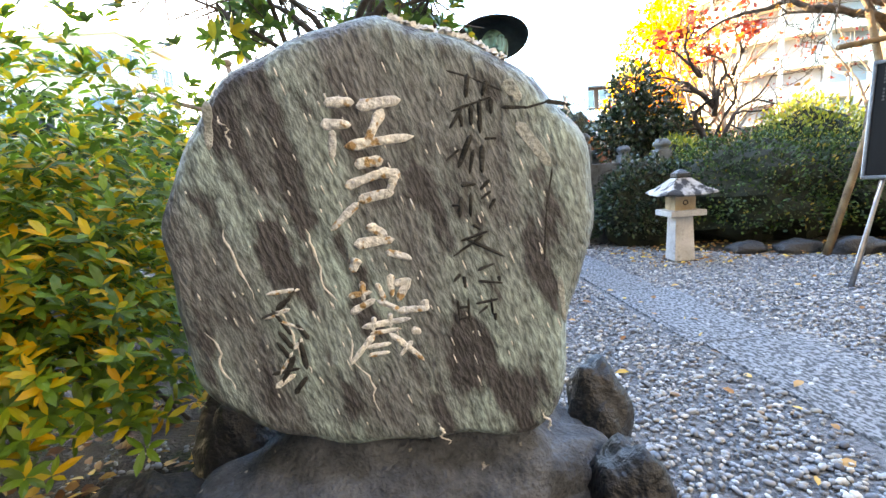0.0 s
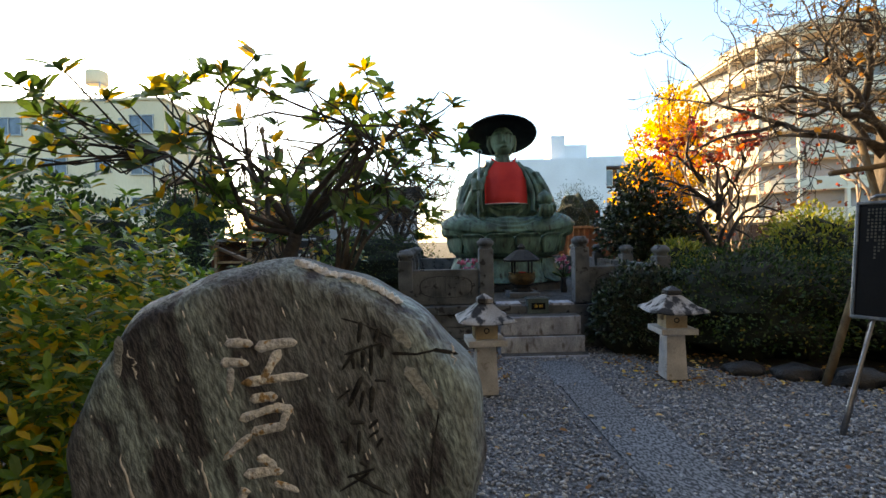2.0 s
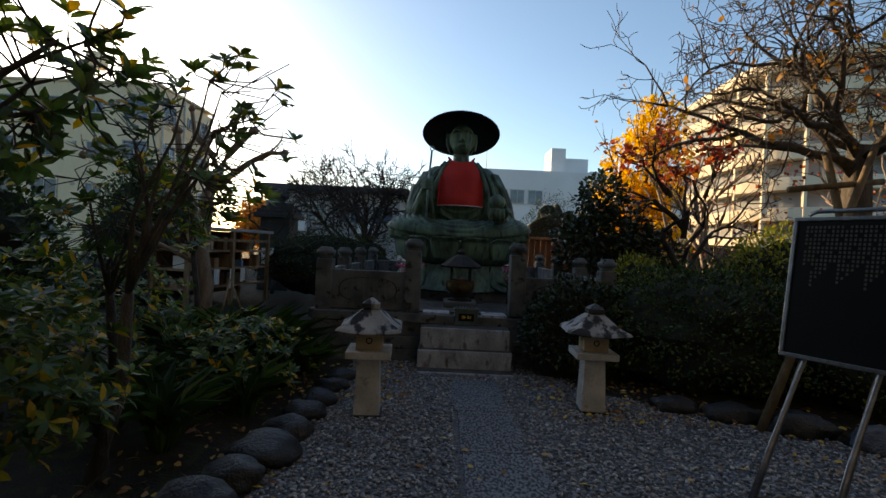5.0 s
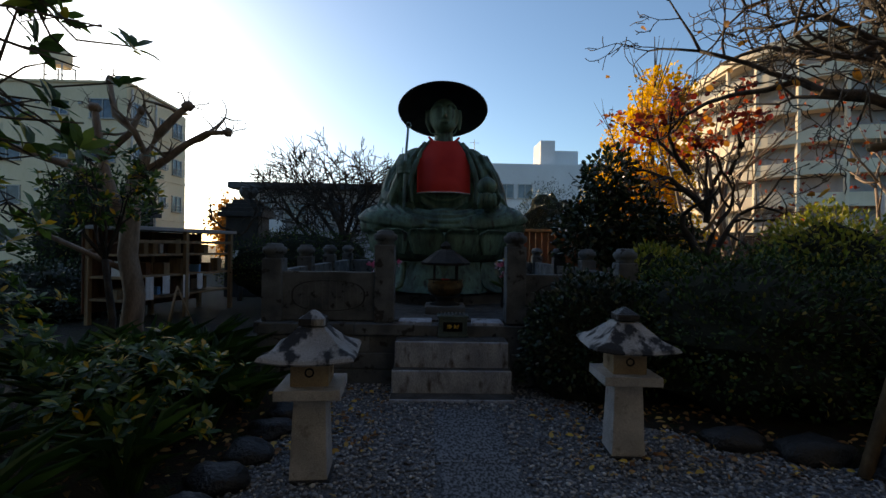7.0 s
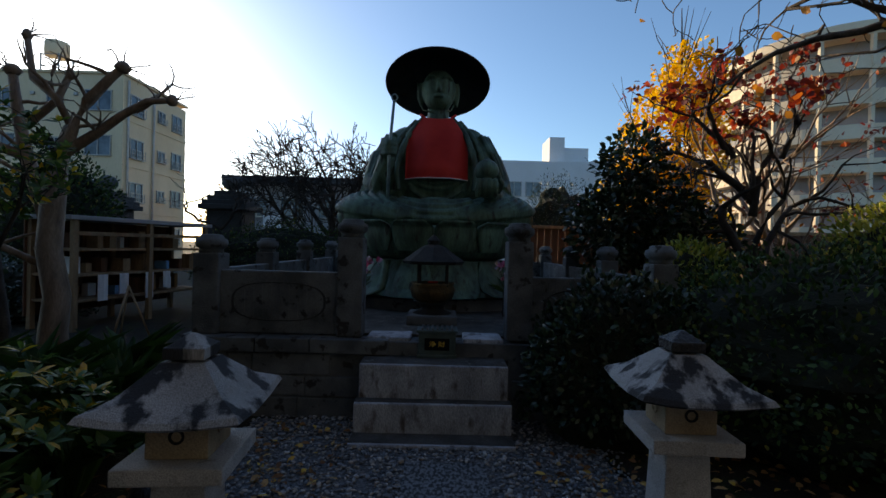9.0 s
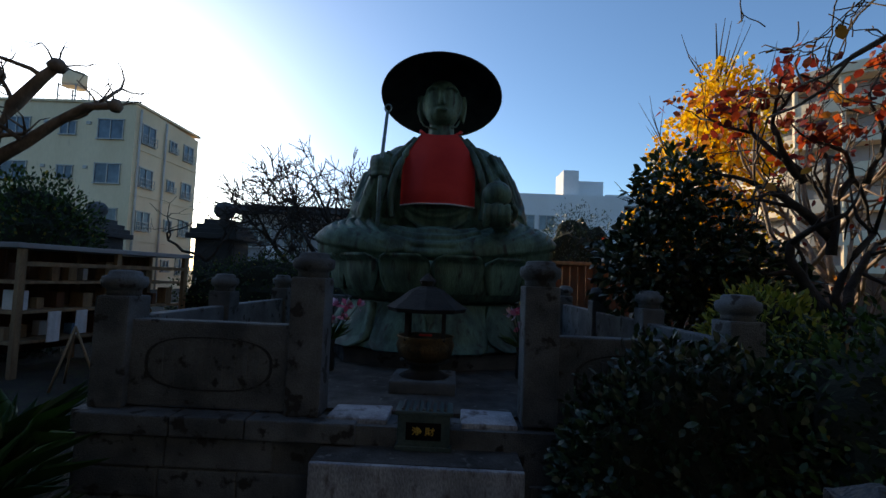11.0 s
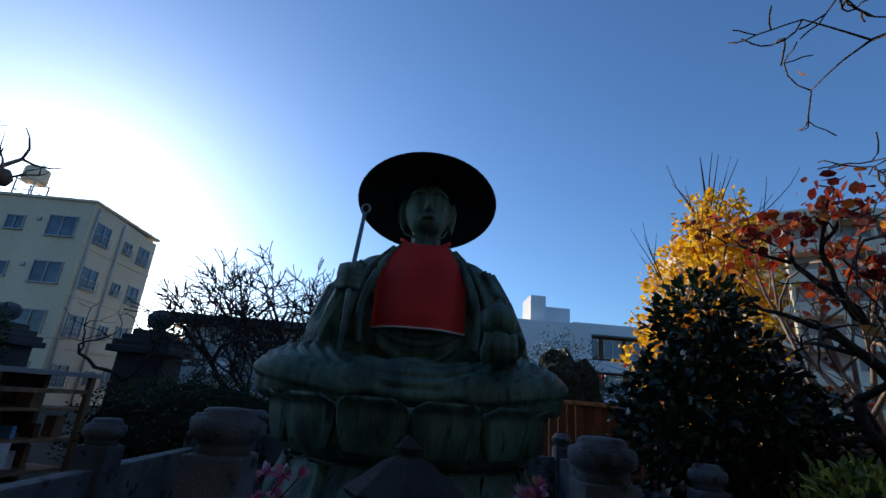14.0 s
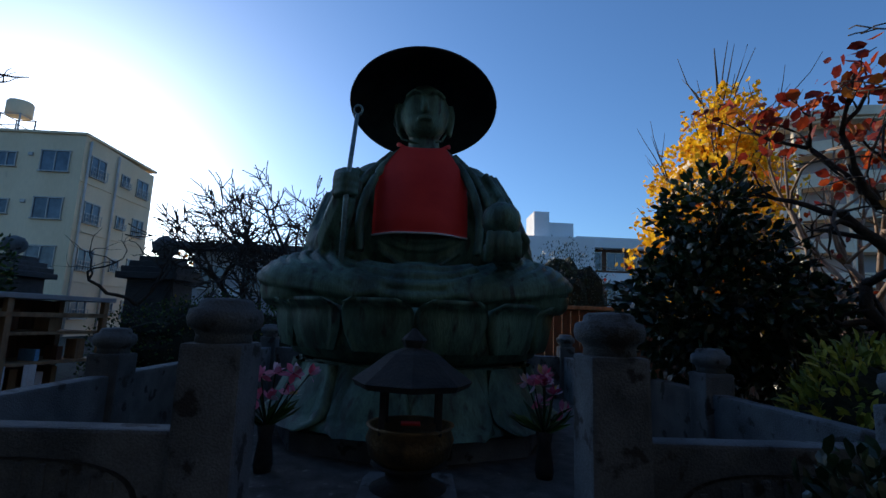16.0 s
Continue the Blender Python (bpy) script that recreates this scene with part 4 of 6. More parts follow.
# forearm forward with cupped palm holding a jewel on the other
rope(bm, [(0.74, 0.0, 0.95), (0.88, -0.08, 0.6), (0.86, -0.26, 0.45)], 0.17, 0.14)
rope(bm, [(0.86, -0.25, 0.38), (0.76, -0.55, 0.38), (0.64, -0.84, 0.4)], 0.13, 0.09)
JX, JY, JZ = 0.615, -0.93, 0.42
blob(bm, (JX, JY, JZ), (0.14, 0.13, 0.1))
for k in range(4):
    rope(bm, [(JX - 0.11 + 0.07 * k, JY - 0.08, JZ - 0.09), (JX - 0.11 + 0.07 * k, JY - 0.15, JZ), (JX - 0.1 + 0.065 * k, JY - 0.13, JZ + 0.12)], 0.034, 0.028)
rope(bm, [(JX + 0.14, JY + 0.02, JZ - 0.03), (JX + 0.19, JY - 0.02, JZ + 0.06), (JX + 0.15, JY - 0.04, JZ + 0.13)], 0.036, 0.028)
blob(bm, (JX, JY, JZ + 0.23), (0.15, 0.15, 0.14))
rope(bm, [(JX, JY, JZ + 0.33), (JX, JY, JZ + 0.41)], 0.06, 0.012)
# the chest and head rise above the belt
for v in bm.verts:
    if abs(v.co.x) < 0.5 or v.co.z > 1.05:
        q = max(0.0, min(1.0, (v.co.z - 0.95) / 0.6))
        v.co.y += 0.24 * q
        v.co.z += 0.1 * q
statue = mesh_ob("seated_statue", bm, M_BRONZE, True)
statue.location = (SX, SY, FZ + 1.06)
tagged(statue, "large green bronze seated robed figure on a lotus pedestal", "statue")
rm = statue.modifiers.new("remesh", "REMESH")
rm.mode, rm.voxel_size, rm.use_smooth_shade = "VOXEL", 0.015, True
sm = statue.modifiers.new("smooth", "SMOOTH")
sm.factor, sm.iterations = 0.5, 1

# broad dish hat tipped back
hat = thing("bronze_hat", (SX - 0.02, SY + 0.34, FZ + 3.185), "broad dark bronze dish hat tipped back on the statue's head", "hat")
bm = bmesh.new()
prof = [(0.02, 0.3), (0.15, 0.295), (0.35, 0.245), (0.55, 0.14), (0.68, 0.045), (0.755, -0.03), (0.76, -0.045), (0.745, -0.045), (0.66, 0.02), (0.53, 0.11), (0.34, 0.21), (0.15, 0.26), (0.02, 0.262)]
hm = pose(0, 0, 0, -21, 0, 0) @ Matrix.Diagonal((1.0, 1.0, 1, 1))
turned(prof, 56, bm=bm, wobble=lambda a, z: 1 + 0.006 * math.sin(5 * a) + 0.004 * math.sin(11 * a))
for v in bm.verts:
    v.co = hm @ v.co
part("dish", bm, M_HAT, hat, smooth=True)
rim = [((0.757 * math.cos(2 * math.pi * i / 56), 0.757 * math.sin(2 * math.pi * i / 56), -0.038), 0.012) for i in range(57)]
ob = tubes("rim", [[(hm @ Vector(p), r) for p, r in rim]], M_HAT, hat)
tubes("chin_cord", [[((s * 0.29, -0.05, -0.02), 0.012), ((s * 0.29, -0.1, -0.25), 0.012), ((s * 0.2, -0.2, -0.45), 0.012), ((0.02 * s, -0.27, -0.52), 0.012)] for s in (-1, 1)], M_BRONZE, hat)

# cloth bib
bib = thing("red_bib", (SX, SY - 0.3, FZ + 1.7), "plain red cloth bib hung over the statue's chest", "bib")
bm = bmesh.new()
nu, nv = 24, 24
sheets = []
for layer in (0, 1):
    sheet = []
    for j in range(nv + 1):
        v = j / nv
        row = []
        wid = 0.2 + 0.225 * math.sin(min(1, v * 1.9) * math.pi / 2)
        for i in range(nu + 1):
            u = -1 + 2 * i / nu
            x = u * wid
            z = 0.85 - 0.87 * v - 0.03 * (1 - u * u) * (1 - v)
            y = -0.135 + 0.23 * (x / 0.46) ** 2 + 0.2 * (max(0, 0.5 - v)) ** 1.6 + 0.2 * max(0.0, 0.85 - v) + 0.012 * math.sin(7 * u + 2 * v) * v - 0.02 * layer * -1
            row.append(bm.verts.new((x, y - 0.012 * (1 - layer), z)))
        sheet.append(row)
    sheets.append(sheet)
    for j in range(nv):
        for i in range(nu):
            q = (sheet[j][i], sheet[j + 1][i], sheet[j + 1][i + 1], sheet[j][i + 1])
            bm.faces.new(q if layer == 0 else q[::-1])
for j in range(nv):
    for i in (0, nu):
        bm.faces.new((sheets[0][j][i], sheets[0][j + 1][i], sheets[1][j + 1][i], sheets[1][j][i]))
for i in range(nu):
    for j in (0, nv):
        bm.faces.new((sheets[0][j][i], sheets[0][j][i + 1], sheets[1][j][i + 1], sheets[1][j][i]))
hem_pts = [v.co.copy() for v in sheets[0][nv]]
part("cloth", bm, M_RED, bib, smooth=True)
tubes("hem", [[(p, 0.009) for p in hem_pts]], M_HEM, bib)["label"] = "white hem"
for s in (-1, 1):
    tubes("neck_tie", [[((s * 0.17, 0.14, 0.83), 0.018), ((s * 0.24, 0.25, 0.91), 0.018), ((s * 0.25, 0.39, 0.95), 0.018)]], M_RED, bib)

# staff standing in the raised fist
staff = thing("bronze_staff", (-0.655, 10.37, FZ + 1.12), "thin blue-green bronze staff with a ringed head", "staff")
tubes("shaft", [[((0, 0, 0), 0.022), ((0.01, 0.0, 0.9), 0.021), ((0.05, 0.03, 1.5), 0.018)]], M_STAFF, staff, 8)
ring = [((0.055 + 0.035 * math.sin(2 * math.pi * i / 20), 0.03, 1.535 - 0.04 * math.cos(2 * math.pi * i / 20)), 0.01) for i in range(21)]
tubes("ring_head", [ring], M_STAFF, staff)

# ---- incense burner, offering box, flowers ----
burner = thing("incense_burner", (-0.04, 9.25, FZ), "dark iron roofed incense burner before the statue", "incense burner")
part("foot", box(0, 0, 0.05, 0.5, 0.5, 0.1, 0.02), M_GRANITE, burner)
part("pedestal", turned([(0.2, 0.1), (0.12, 0.14), (0.12, 0.18), (0.2, 0.22)], 20), M_IRON, burner, smooth=True)
part("bowl", turned([(0.13, 0.2), (0.21, 0.26), (0.23, 0.34), (0.21, 0.39), (0.23, 0.41), (0.2, 0.41), (0.17, 0.36)], 28), M_BOWL, burner, "tarnished gold-brown bowl", True)
for k in range(4):
    a = math.pi / 4 + k * math.pi / 2
    part("post", box(0.2 * math.cos(a), 0.2 * math.sin(a), 0.5, 0.03, 0.03, 0.24, 0.005), M_IRON, burner)
part("roof", turned([(0.3, 0.6), (0.32, 0.63), (0.22, 0.7), (0.13, 0.77), (0.05, 0.8), (0.07, 0.84), (0.03, 0.88), (0.01, 0.9)], 8), M_IRON, burner, "flared dark roof")
part("embers", box(0, -0.02, 0.415, 0.1, 0.06, 0.012, 0.003), M_RED, burner, "red incense bundle")

obox = thing("offering_box", (0.02, 8.36, 0.53), "small green-black offering box with gold lettering, on the top step", "offering box")
part("body", box(0, 0, 0.135, 0.3, 0.2, 0.23, 0.008), M_BOX, obox)
part("foot_rail", box(0, 0, 0.015, 0.32, 0.22, 0.03, 0.005), M_BOX, obox)
part("lid_rim", box(0, 0, 0.262, 0.33, 0.23, 0.028, 0.006), M_BOX, obox)
for k in range(7):
    part("lid_slat", box(-0.12 + 0.04 * k, 0, 0.284, 0.018, 0.2, 0.016, 0.003), M_STEEL, obox, "worn metal slat")
part("front_panel", box(0, -0.104, 0.135, 0.2, 0.008, 0.12, 0.003), M_BOARD, obox, "dark inset panel")
letters("浄 財", 0.058, 0.003, M_GOLDPAINT, obox, (0, -0.112, 0.135), "gold characters")
obox.scale = (1.02, 1.0, 0.82)


def flowers(at, seed):
    rs = np.random.RandomState(seed)
    t = thing("flower_vase", at, "metal vase of pink and yellow flowers by the statue", "flowers", "altar flowers")
    part("vase", turned([(0.05, 0), (0.06, 0.05), (0.04, 0.2), (0.055, 0.28)], 14), M_IRON, t, smooth=True)
    stems, P, A = [], [], []
    for k in range(9):
        d = np.array((rs.normal() * 0.35, rs.normal() * 0.3, 1.0))
        ln = rs.uniform(0.12, 0.36)
        tip = np.array((0, 0, 0.27)) + d * ln
        stems.append([((0, 0, 0.26), 0.005), (tuple(tip), 0.004)])
        for j in range(9):
            P.append(tip)
            A.append(d * 0.6 + rs.normal(size=3) * 0.6)
    tubes("stems", stems, L_CORE, t)
    leaves("blossoms", P, A, unit(rs, len(P)), 0.075, 0.04, L_FLOWER, t)
    q = unit(rs, 24) * np.array((1, 1, 0.3)) + np.array((0, 0, 0.5))
    leaves("greenery", np.tile((0, 0, 0.27), (24, 1)), q, unit(rs, 24), 0.25, 0.03, L_STRAP, t)
    return t


flowers((-0.93, 9.75, FZ), 3)
flowers((0.8, 9.75, FZ), 4)

# ---- notice board ----
nb = thing("notice_board", (2.4, 5.2, 0), "black information board in a steel surround on two bent steel legs", "notice board")
bmat = pose(0.02, 0.0, 1.39, -8, 0, -61)
part("panel", box(0.135, 0, 0, 0.95, 0.03, 1.0, 0.004, m=bmat), M_BOARD, nb)
for cx, cz, sx, sz in ((0.135, 0.5, 0.97, 0.03), (0.135, -0.5, 0.97, 0.03), (-0.335, 0, 0.03, 0.97), (0.605, 0, 0.03, 0.97)):
    part("surround", box(cx, 0, cz, sx, 0.05, sz, 0.006, m=bmat), M_STEEL, nb, "steel surround")
for k in range(32):
    ln = (8 + (k * 7) % 6) * 0.03
    bm = bmesh.new()
    for j in range(int(ln / 0.026)):
        if (j * 13 + k * 5) % 11:
            box(0.55 - 0.026 * k, -0.0175, 0.44 - 0.03 * j, 0.013, 0.003, 0.018, 0, bm, m=bmat)
    tagged(part("print_column", bm, M_PRINT, nb, "column of small pale print"), kind="stuff")
for s, base in ((-0.21, (-0.64, -0.13, 0)), (0.21, (-0.43, -0.5, 0))):
    top = bmat @ Vector((s, 0.03, 0.45))
    low = bmat @ Vector((s, 0.03, -0.52))
    tubes("leg", [[(base, 0.022), (tuple(Vector(base) * 0.62 + low * 0.38 - Vector((0.0, 0, 0))), 0.022), (tuple(low), 0.022), (tuple(top), 0.022)]], M_STEEL, nb, 10)
tubes("top_rail", [[(tuple(bmat @ Vector(p)), 0.016) for p in ((-0.27, 0.02, 0.5), (-0.26, 0.02, 0.55), (-0.22, 0.02, 0.565), (0.22, 0.02, 0.565), (0.26, 0.02, 0.55), (0.27, 0.02, 0.5))]], M_STEEL, nb, 10)

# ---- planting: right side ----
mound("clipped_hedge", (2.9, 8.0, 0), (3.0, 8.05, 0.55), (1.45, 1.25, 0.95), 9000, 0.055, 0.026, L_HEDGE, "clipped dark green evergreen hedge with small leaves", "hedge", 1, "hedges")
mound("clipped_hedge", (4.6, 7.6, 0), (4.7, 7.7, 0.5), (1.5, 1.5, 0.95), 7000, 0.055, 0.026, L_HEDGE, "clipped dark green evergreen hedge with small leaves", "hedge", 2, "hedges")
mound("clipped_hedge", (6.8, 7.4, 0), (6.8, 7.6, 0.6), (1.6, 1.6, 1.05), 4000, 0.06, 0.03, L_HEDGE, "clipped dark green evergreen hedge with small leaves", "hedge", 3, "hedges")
mound("golden_shrub", (5.0, 9.4, 0), (5.0, 9.4, 0.95), (1.0, 0.8, 1.1), 4000, 0.08, 0.035, L_LIME, "yellow-green leafy shrub behind the hedge", "shrub", 4, "golden shrubs")
mound("golden_shrub", (7.2, 9.6, 0), (7.2, 9.6, 1.0), (1.2, 0.8, 1.15), 3000, 0.08, 0.035, L_LIME, "yellow-green leafy shrub behind the hedge", "shrub", 5, "golden shrubs")
mound("variegated_shrub", (2.75, 9.5, 0), (2.75, 9.5, 0.8), (0.55, 0.5, 0.75), 1600, 0.09, 0.03, L_LIME, "loose pale-leaved shrub outside the stone fence", "shrub", 6)
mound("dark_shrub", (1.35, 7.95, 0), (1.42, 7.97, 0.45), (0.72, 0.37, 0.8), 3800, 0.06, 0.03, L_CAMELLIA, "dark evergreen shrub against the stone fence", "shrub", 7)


def tree(name, at, seed, limbs, bark, label, leaf=None, crown=0, leaf_len=0.06, leaf_w=0.05, depth=3, kids=2, spread=0.75, bend=0.35, lift=0.15, shrink=0.74, pick=None, sides=6, jitter=0.25, group="", rmin=0.003, stem=None):
    """A tree: limbs is a list of (start, direction, length, radius); leaves gather round the twig ends."""
    rs = np.random.RandomState(seed)
    t = thing(name, at, label, "tree", group)
    lines, tips = ([stem] if stem else []), []
    for p, d, ln, r in limbs:
        grow(lines, tips, rs, p, d, ln, r, depth, kids, spread, bend, lift, shrink)
    lines = [[(p, max(r, rmin)) for p, r in ln] for ln in lines]
    tubes("trunk", lines, bark, t, sides)
    if leaf and crown:
        use = [q for q in tips if pick is None or pick(np.array(q[0]))]
        if use:
            idx = rs.randint(0, len(use), crown)
            P = np.array([use[i][0] for i in idx]) + rs.normal(size=(crown, 3)) * jitter
            leaves("crown", P, unit(rs, crown) + np.array((0, 0, -0.3)), unit(rs, crown) + np.array((0, 0, 0.6)), rs.uniform(0.7, 1.25, crown) * leaf_len, rs.uniform(0.8, 1.2, crown) * leaf_w, leaf, t)
    return t, lines, tips


# camellia outside the fence
rs = np.random.RandomState(70)
cam_t = thing("camellia_tree", (2.72, 10.9, 0), "dense dark glossy camellia beside the stone fence", "tree")
lines, tips = [], []
grow(lines, tips, rs, (0, 0, 0), (0, 0, 1), 1.3, 0.06, 3, 3, 0.8, 0.2, 0.3, 0.65)
tubes("trunk", lines, M_DARKBARK, cam_t)
P, D = [], []
for c, r, n in (((0.05, 0, 1.95), (0.72, 0.7, 0.7), 2500), ((-0.12, -0.1, 2.62), (0.42, 0.42, 0.46), 800), ((0.6, 0, 1.5), (0.75, 0.6, 0.6), 1900), ((-0.5, -0.2, 1.75), (0.5, 0.5, 0.55), 1000)):
    p, d = shrub_points(rs, n, c, r, 0.3, 0.6, False)
    P.append(p)
    D.append(d)
P, D = np.concatenate(P), np.concatenate(D)
leaves("crown", P, D + rs.normal(size=D.shape) * 0.7, D * 0.5 + unit(rs, len(D)) + np.array((0, 0, 0.5)), rs.uniform(0.7, 1.2, len(P)) * 0.11, rs.uniform(0.8, 1.2, len(P)) * 0.055, L_CAMELLIA, cam_t)

# ginkgo in full yellow
rs = np.random.RandomState(71)
gk = thing("ginkgo_tree", (4.6, 13.6, 0), "ginkgo in bright yellow autumn leaf with bare upper twigs", "tree")
lines, tips = [], []
for k in range(6):
    a = k * 1.05
    grow(lines, tips, rs, (0, 0, 1.2 + 0.3 * k), (math.cos(a) * 0.5, math.sin(a) * 0.5, 0.9), 1.3, 0.035, 2, 2, 0.35, 0.15, 0.5, 0.75)
lines.append([((0, 0, 0), 0.12), ((0.03, 0, 1.5), 0.1), ((0, 0.03, 3.2), 0.06), ((0.05, 0, 5.2), 0.025), ((0.02, 0, 6.2), 0.008)])
for k in range(16):
    a, z = rs.rand() * 6.28, rs.uniform(4.0, 5.3)
    d = np.array((math.cos(a) * 0.5, math.sin(a) * 0.5, 1.0))
    p = np.array((math.cos(a) * 0.2, math.sin(a) * 0.2, z))
    lines.append([(tuple(p), 0.012), (tuple(p + d * 0.4), 0.009), (tuple(p + d * 0.8 + rs.normal(size=3) * 0.04), 0.004)])
tubes("trunk", lines, M_BARK, gk, 5)
P = []
for c, r, n in (((0, 0, 3.6), (1.0, 0.9, 1.15), 6000), ((-0.5, 0, 2.7), (0.85, 0.7, 0.8), 3200), ((0.25, 0.1, 4.7), (0.65, 0.6, 0.85), 2800), ((0.1, 0, 2.0), (0.9, 0.7, 0.7), 2600)):
    P.append(shrub_points(rs, n, c, r, 0.45, 0.5, False)[0])
P = np.concatenate(P)
P = P[np.array([noise.noise(Vector(p) * 3.2) > -0.12 for p in P])]
leaves("crown", P, unit(rs, len(P)) + np.array((0, 0, -0.4)), unit(rs, len(P)), rs.uniform(0.7, 1.2, len(P)) * 0.075, rs.uniform(0.8, 1.2, len(P)) * 0.075, L_GINKGO, gk)

# red-leaved dogwood
tree("dogwood_tree", (3.9, 10.1, 0), 72, [((0, 0, 0), (-0.06, 0, 1), 1.35, 0.085), ((-0.06, 0, 1.3), (0.0, 0.05, 1), 0.85, 0.07), ((-0.08, 0, 2.05), (-0.45, 0, 0.85), 0.75, 0.055), ((-0.4, 0, 2.65), (-0.8, 0.05, 0.55), 0.62, 0.04), ((-0.35, 0, 2.6), (-0.35, 0.1, 1), 0.7, 0.035), ((-0.1, 0, 1.9), (0.45, -0.1, 1.1), 0.8, 0.05), ((-0.1, 0, 2.1), (0.05, 0.2, 1.2), 0.8, 0.04), ((0.2, -0.05, 2.6), (0.2, 0.1, 1), 0.7, 0.035), ((-0.06, 0, 1.3), (0.9, 0.15, 0.8), 1.0, 0.05)], M_DARKBARK, "dogwood with crooked dark limbs and scattered red leaves", L_RED, 430, 0.105, 0.085, 2, 2, 0.6, 0.55, 0.12, 0.7, lambda p: p[2] > 2.95, jitter=0.07, sides=7)
tree("crape_myrtle_tree", (5.0, 11.4, 0), 73, [((0, 0, 0), (-0.12, 0, 1), 1.7, 0.09), ((0.15, 0.1, 0), (0.25, 0, 1), 1.9, 0.08), ((-0.1, 0.1, 0), (-0.3, 0.1, 1), 1.8, 0.07)], M_SMOOTHBARK, "multi-stemmed tree with pale bark and thin bare twigs", L_RED, 240, 0.09, 0.06, 3, 3, 0.55, 0.3, 0.25, 0.72, jitter=0.15, group="crape myrtles")
tree("crape_myrtle_tree", (7.3, 11.0, 0), 74, [((0, 0, 0), (0.05, 0, 1), 1.9, 0.1), ((0.15, 0.1, 0), (0.3, 0, 1), 1.8, 0.08)], M_SMOOTHBARK, "multi-stemmed tree with pale bark and thin bare twigs", L_RED, 220, 0.09, 0.06, 4, 2, 0.6, 0.3, 0.25, 0.74, jitter=0.2, group="crape myrtles")

# wide-spreading bare tree held by props
tree("spreading_tree", (4.35, 7.5, 0), 75, [((0, -0.1, 2.7), (-0.95, -0.1, 0.3), 1.3, 0.06), ((0.05, -0.1, 2.8), (-0.85, 0.35, 0.75), 1.3, 0.055), ((0.05, -0.1, 2.8), (0.9, 0.2, 0.4), 1.2, 0.06), ((0.05, -0.15, 2.8), (0.1, -1, 0.4), 1.1, 0.055), ((0.03, -0.1, 2.8), (-0.75, -0.65, 0.5), 1.25, 0.055), ((0.05, -0.1, 2.9), (-0.8, 0.0, 0.8), 1.2, 0.05), ((0.05, -0.1, 2.8), (0.5, -0.5, 0.9), 1.0, 0.05), ((0.05, -0.1, 2.9), (-0.5, 0.6, 1.1), 1.25, 0.05), ((0.05, -0.1, 2.9), (-0.75, 0.45, 1.15), 1.3, 0.045), ((0, -0.1, 2.6), (-0.9, 0.15, 0.55), 1.35, 0.055)], M_BARK, "old wide-spreading tree, nearly bare, with dense crooked twigs", L_ORANGE, 160, 0.1, 0.06, 5, 2, 0.62, 0.55, 0.03, 0.71, jitter=0.05, sides=4, rmin=0.0045, stem=[((0, 0, 0), 0.19), ((0.02, -0.02, 0.6), 0.17), ((-0.02, -0.05, 1.4), 0.16), ((0.05, -0.08, 2.2), 0.15), ((0.05, -0.1, 2.95), 0.11)])
prop = thing("tree_prop", (3.6, 7.0, 0), "timber pole frame propping the old tree", "tree support")
tubes("pole", [[((-0.95, -0.7, 0), 0.042), ((0.8, 0.2, 2.9), 0.036)]], M_POLE, prop, 10)
tubes("pole", [[((0.75, -0.1, 0), 0.045), ((0.25, 0.2, 2.8), 0.04)]], M_POLE, prop, 10)
tubes("crossbar", [[((-0.25, 0.05, 2.35), 0.035), ((0.85, 0.15, 2.5), 0.035)]], M_POLE, prop, 10)

# ---- planting: left side ----
# tall azalea thicket beside and behind the inscribed stone
def thicket(at, c, r, n, seed, mat_leaf, ln, label, count=7):
    rs = np.random.RandomState(seed)
    t = thing("azalea_thicket", at, label, "shrub", "azaleas")
    P, D = shrub_points(rs, n, c, r, 0.35, 0.55)
    keep = P[:, 2] > 0.12
    P, D = P[keep] - np.array(at), D[keep]
    tips = [(p, d * 0.6 + np.array((0, 0, 0.7)) + rs.normal(size=3) * 0.25) for p, d in zip(P, D)]
    a, b, cN, L = whorls(tips, rs, count, ln)
    leaves("foliage", a, b, cN, L, L * 0.34, mat_leaf, t)
    lines = []
    for k in range(2):
        p, d = tips[rs.randint(len(tips))]
        root = np.array((rs.normal() * 0.15, rs.normal() * 0.15, -at[2]))
        midp = (p + root) / 2 + rs.normal(size=3) * 0.12
        lines.append([(tuple(root), 0.012), (tuple(midp), 0.008), (tuple(p), 0.003)])
    for ln in lines:
        tubes("stem", [ln], M_DARKBARK, t, 5)
    return t


thicket((-3.3, 3.7, 0), (-3.35, 3.75, 0.95), (0.9, 0.8, 0.9), 1300, 80, L_AZALEA, 0.07, "azalea thicket of green leaf rosettes turning yellow")
thicket((-3.0, 2.75, 0), (-3.16, 3.02, 0.7), (0.52, 0.42, 0.8), 820, 81, L_AZALEA, 0.068, "azalea thicket of green leaf rosettes turning yellow")
thicket((-3.6, 3.1, 0), (-3.75, 3.15, 0.5), (0.6, 0.5, 0.5), 500, 86, L_AZALEA, 0.068, "low azalea of green leaf rosettes turning yellow")
thicket((-4.6, 4.0, 0), (-4.6, 4.1, 1.0), (0.9, 0.9, 1.0), 900, 82, L_AZALEA, 0.075, "azalea thicket of green leaf rosettes turning yellow")
thicket((-2.5, 4.3, 0), (-2.6, 4.3, 0.7), (0.6, 0.5, 0.55), 330, 83, L_RHODO, 0.1, "rhododendron with long dark leaves turning yellow")
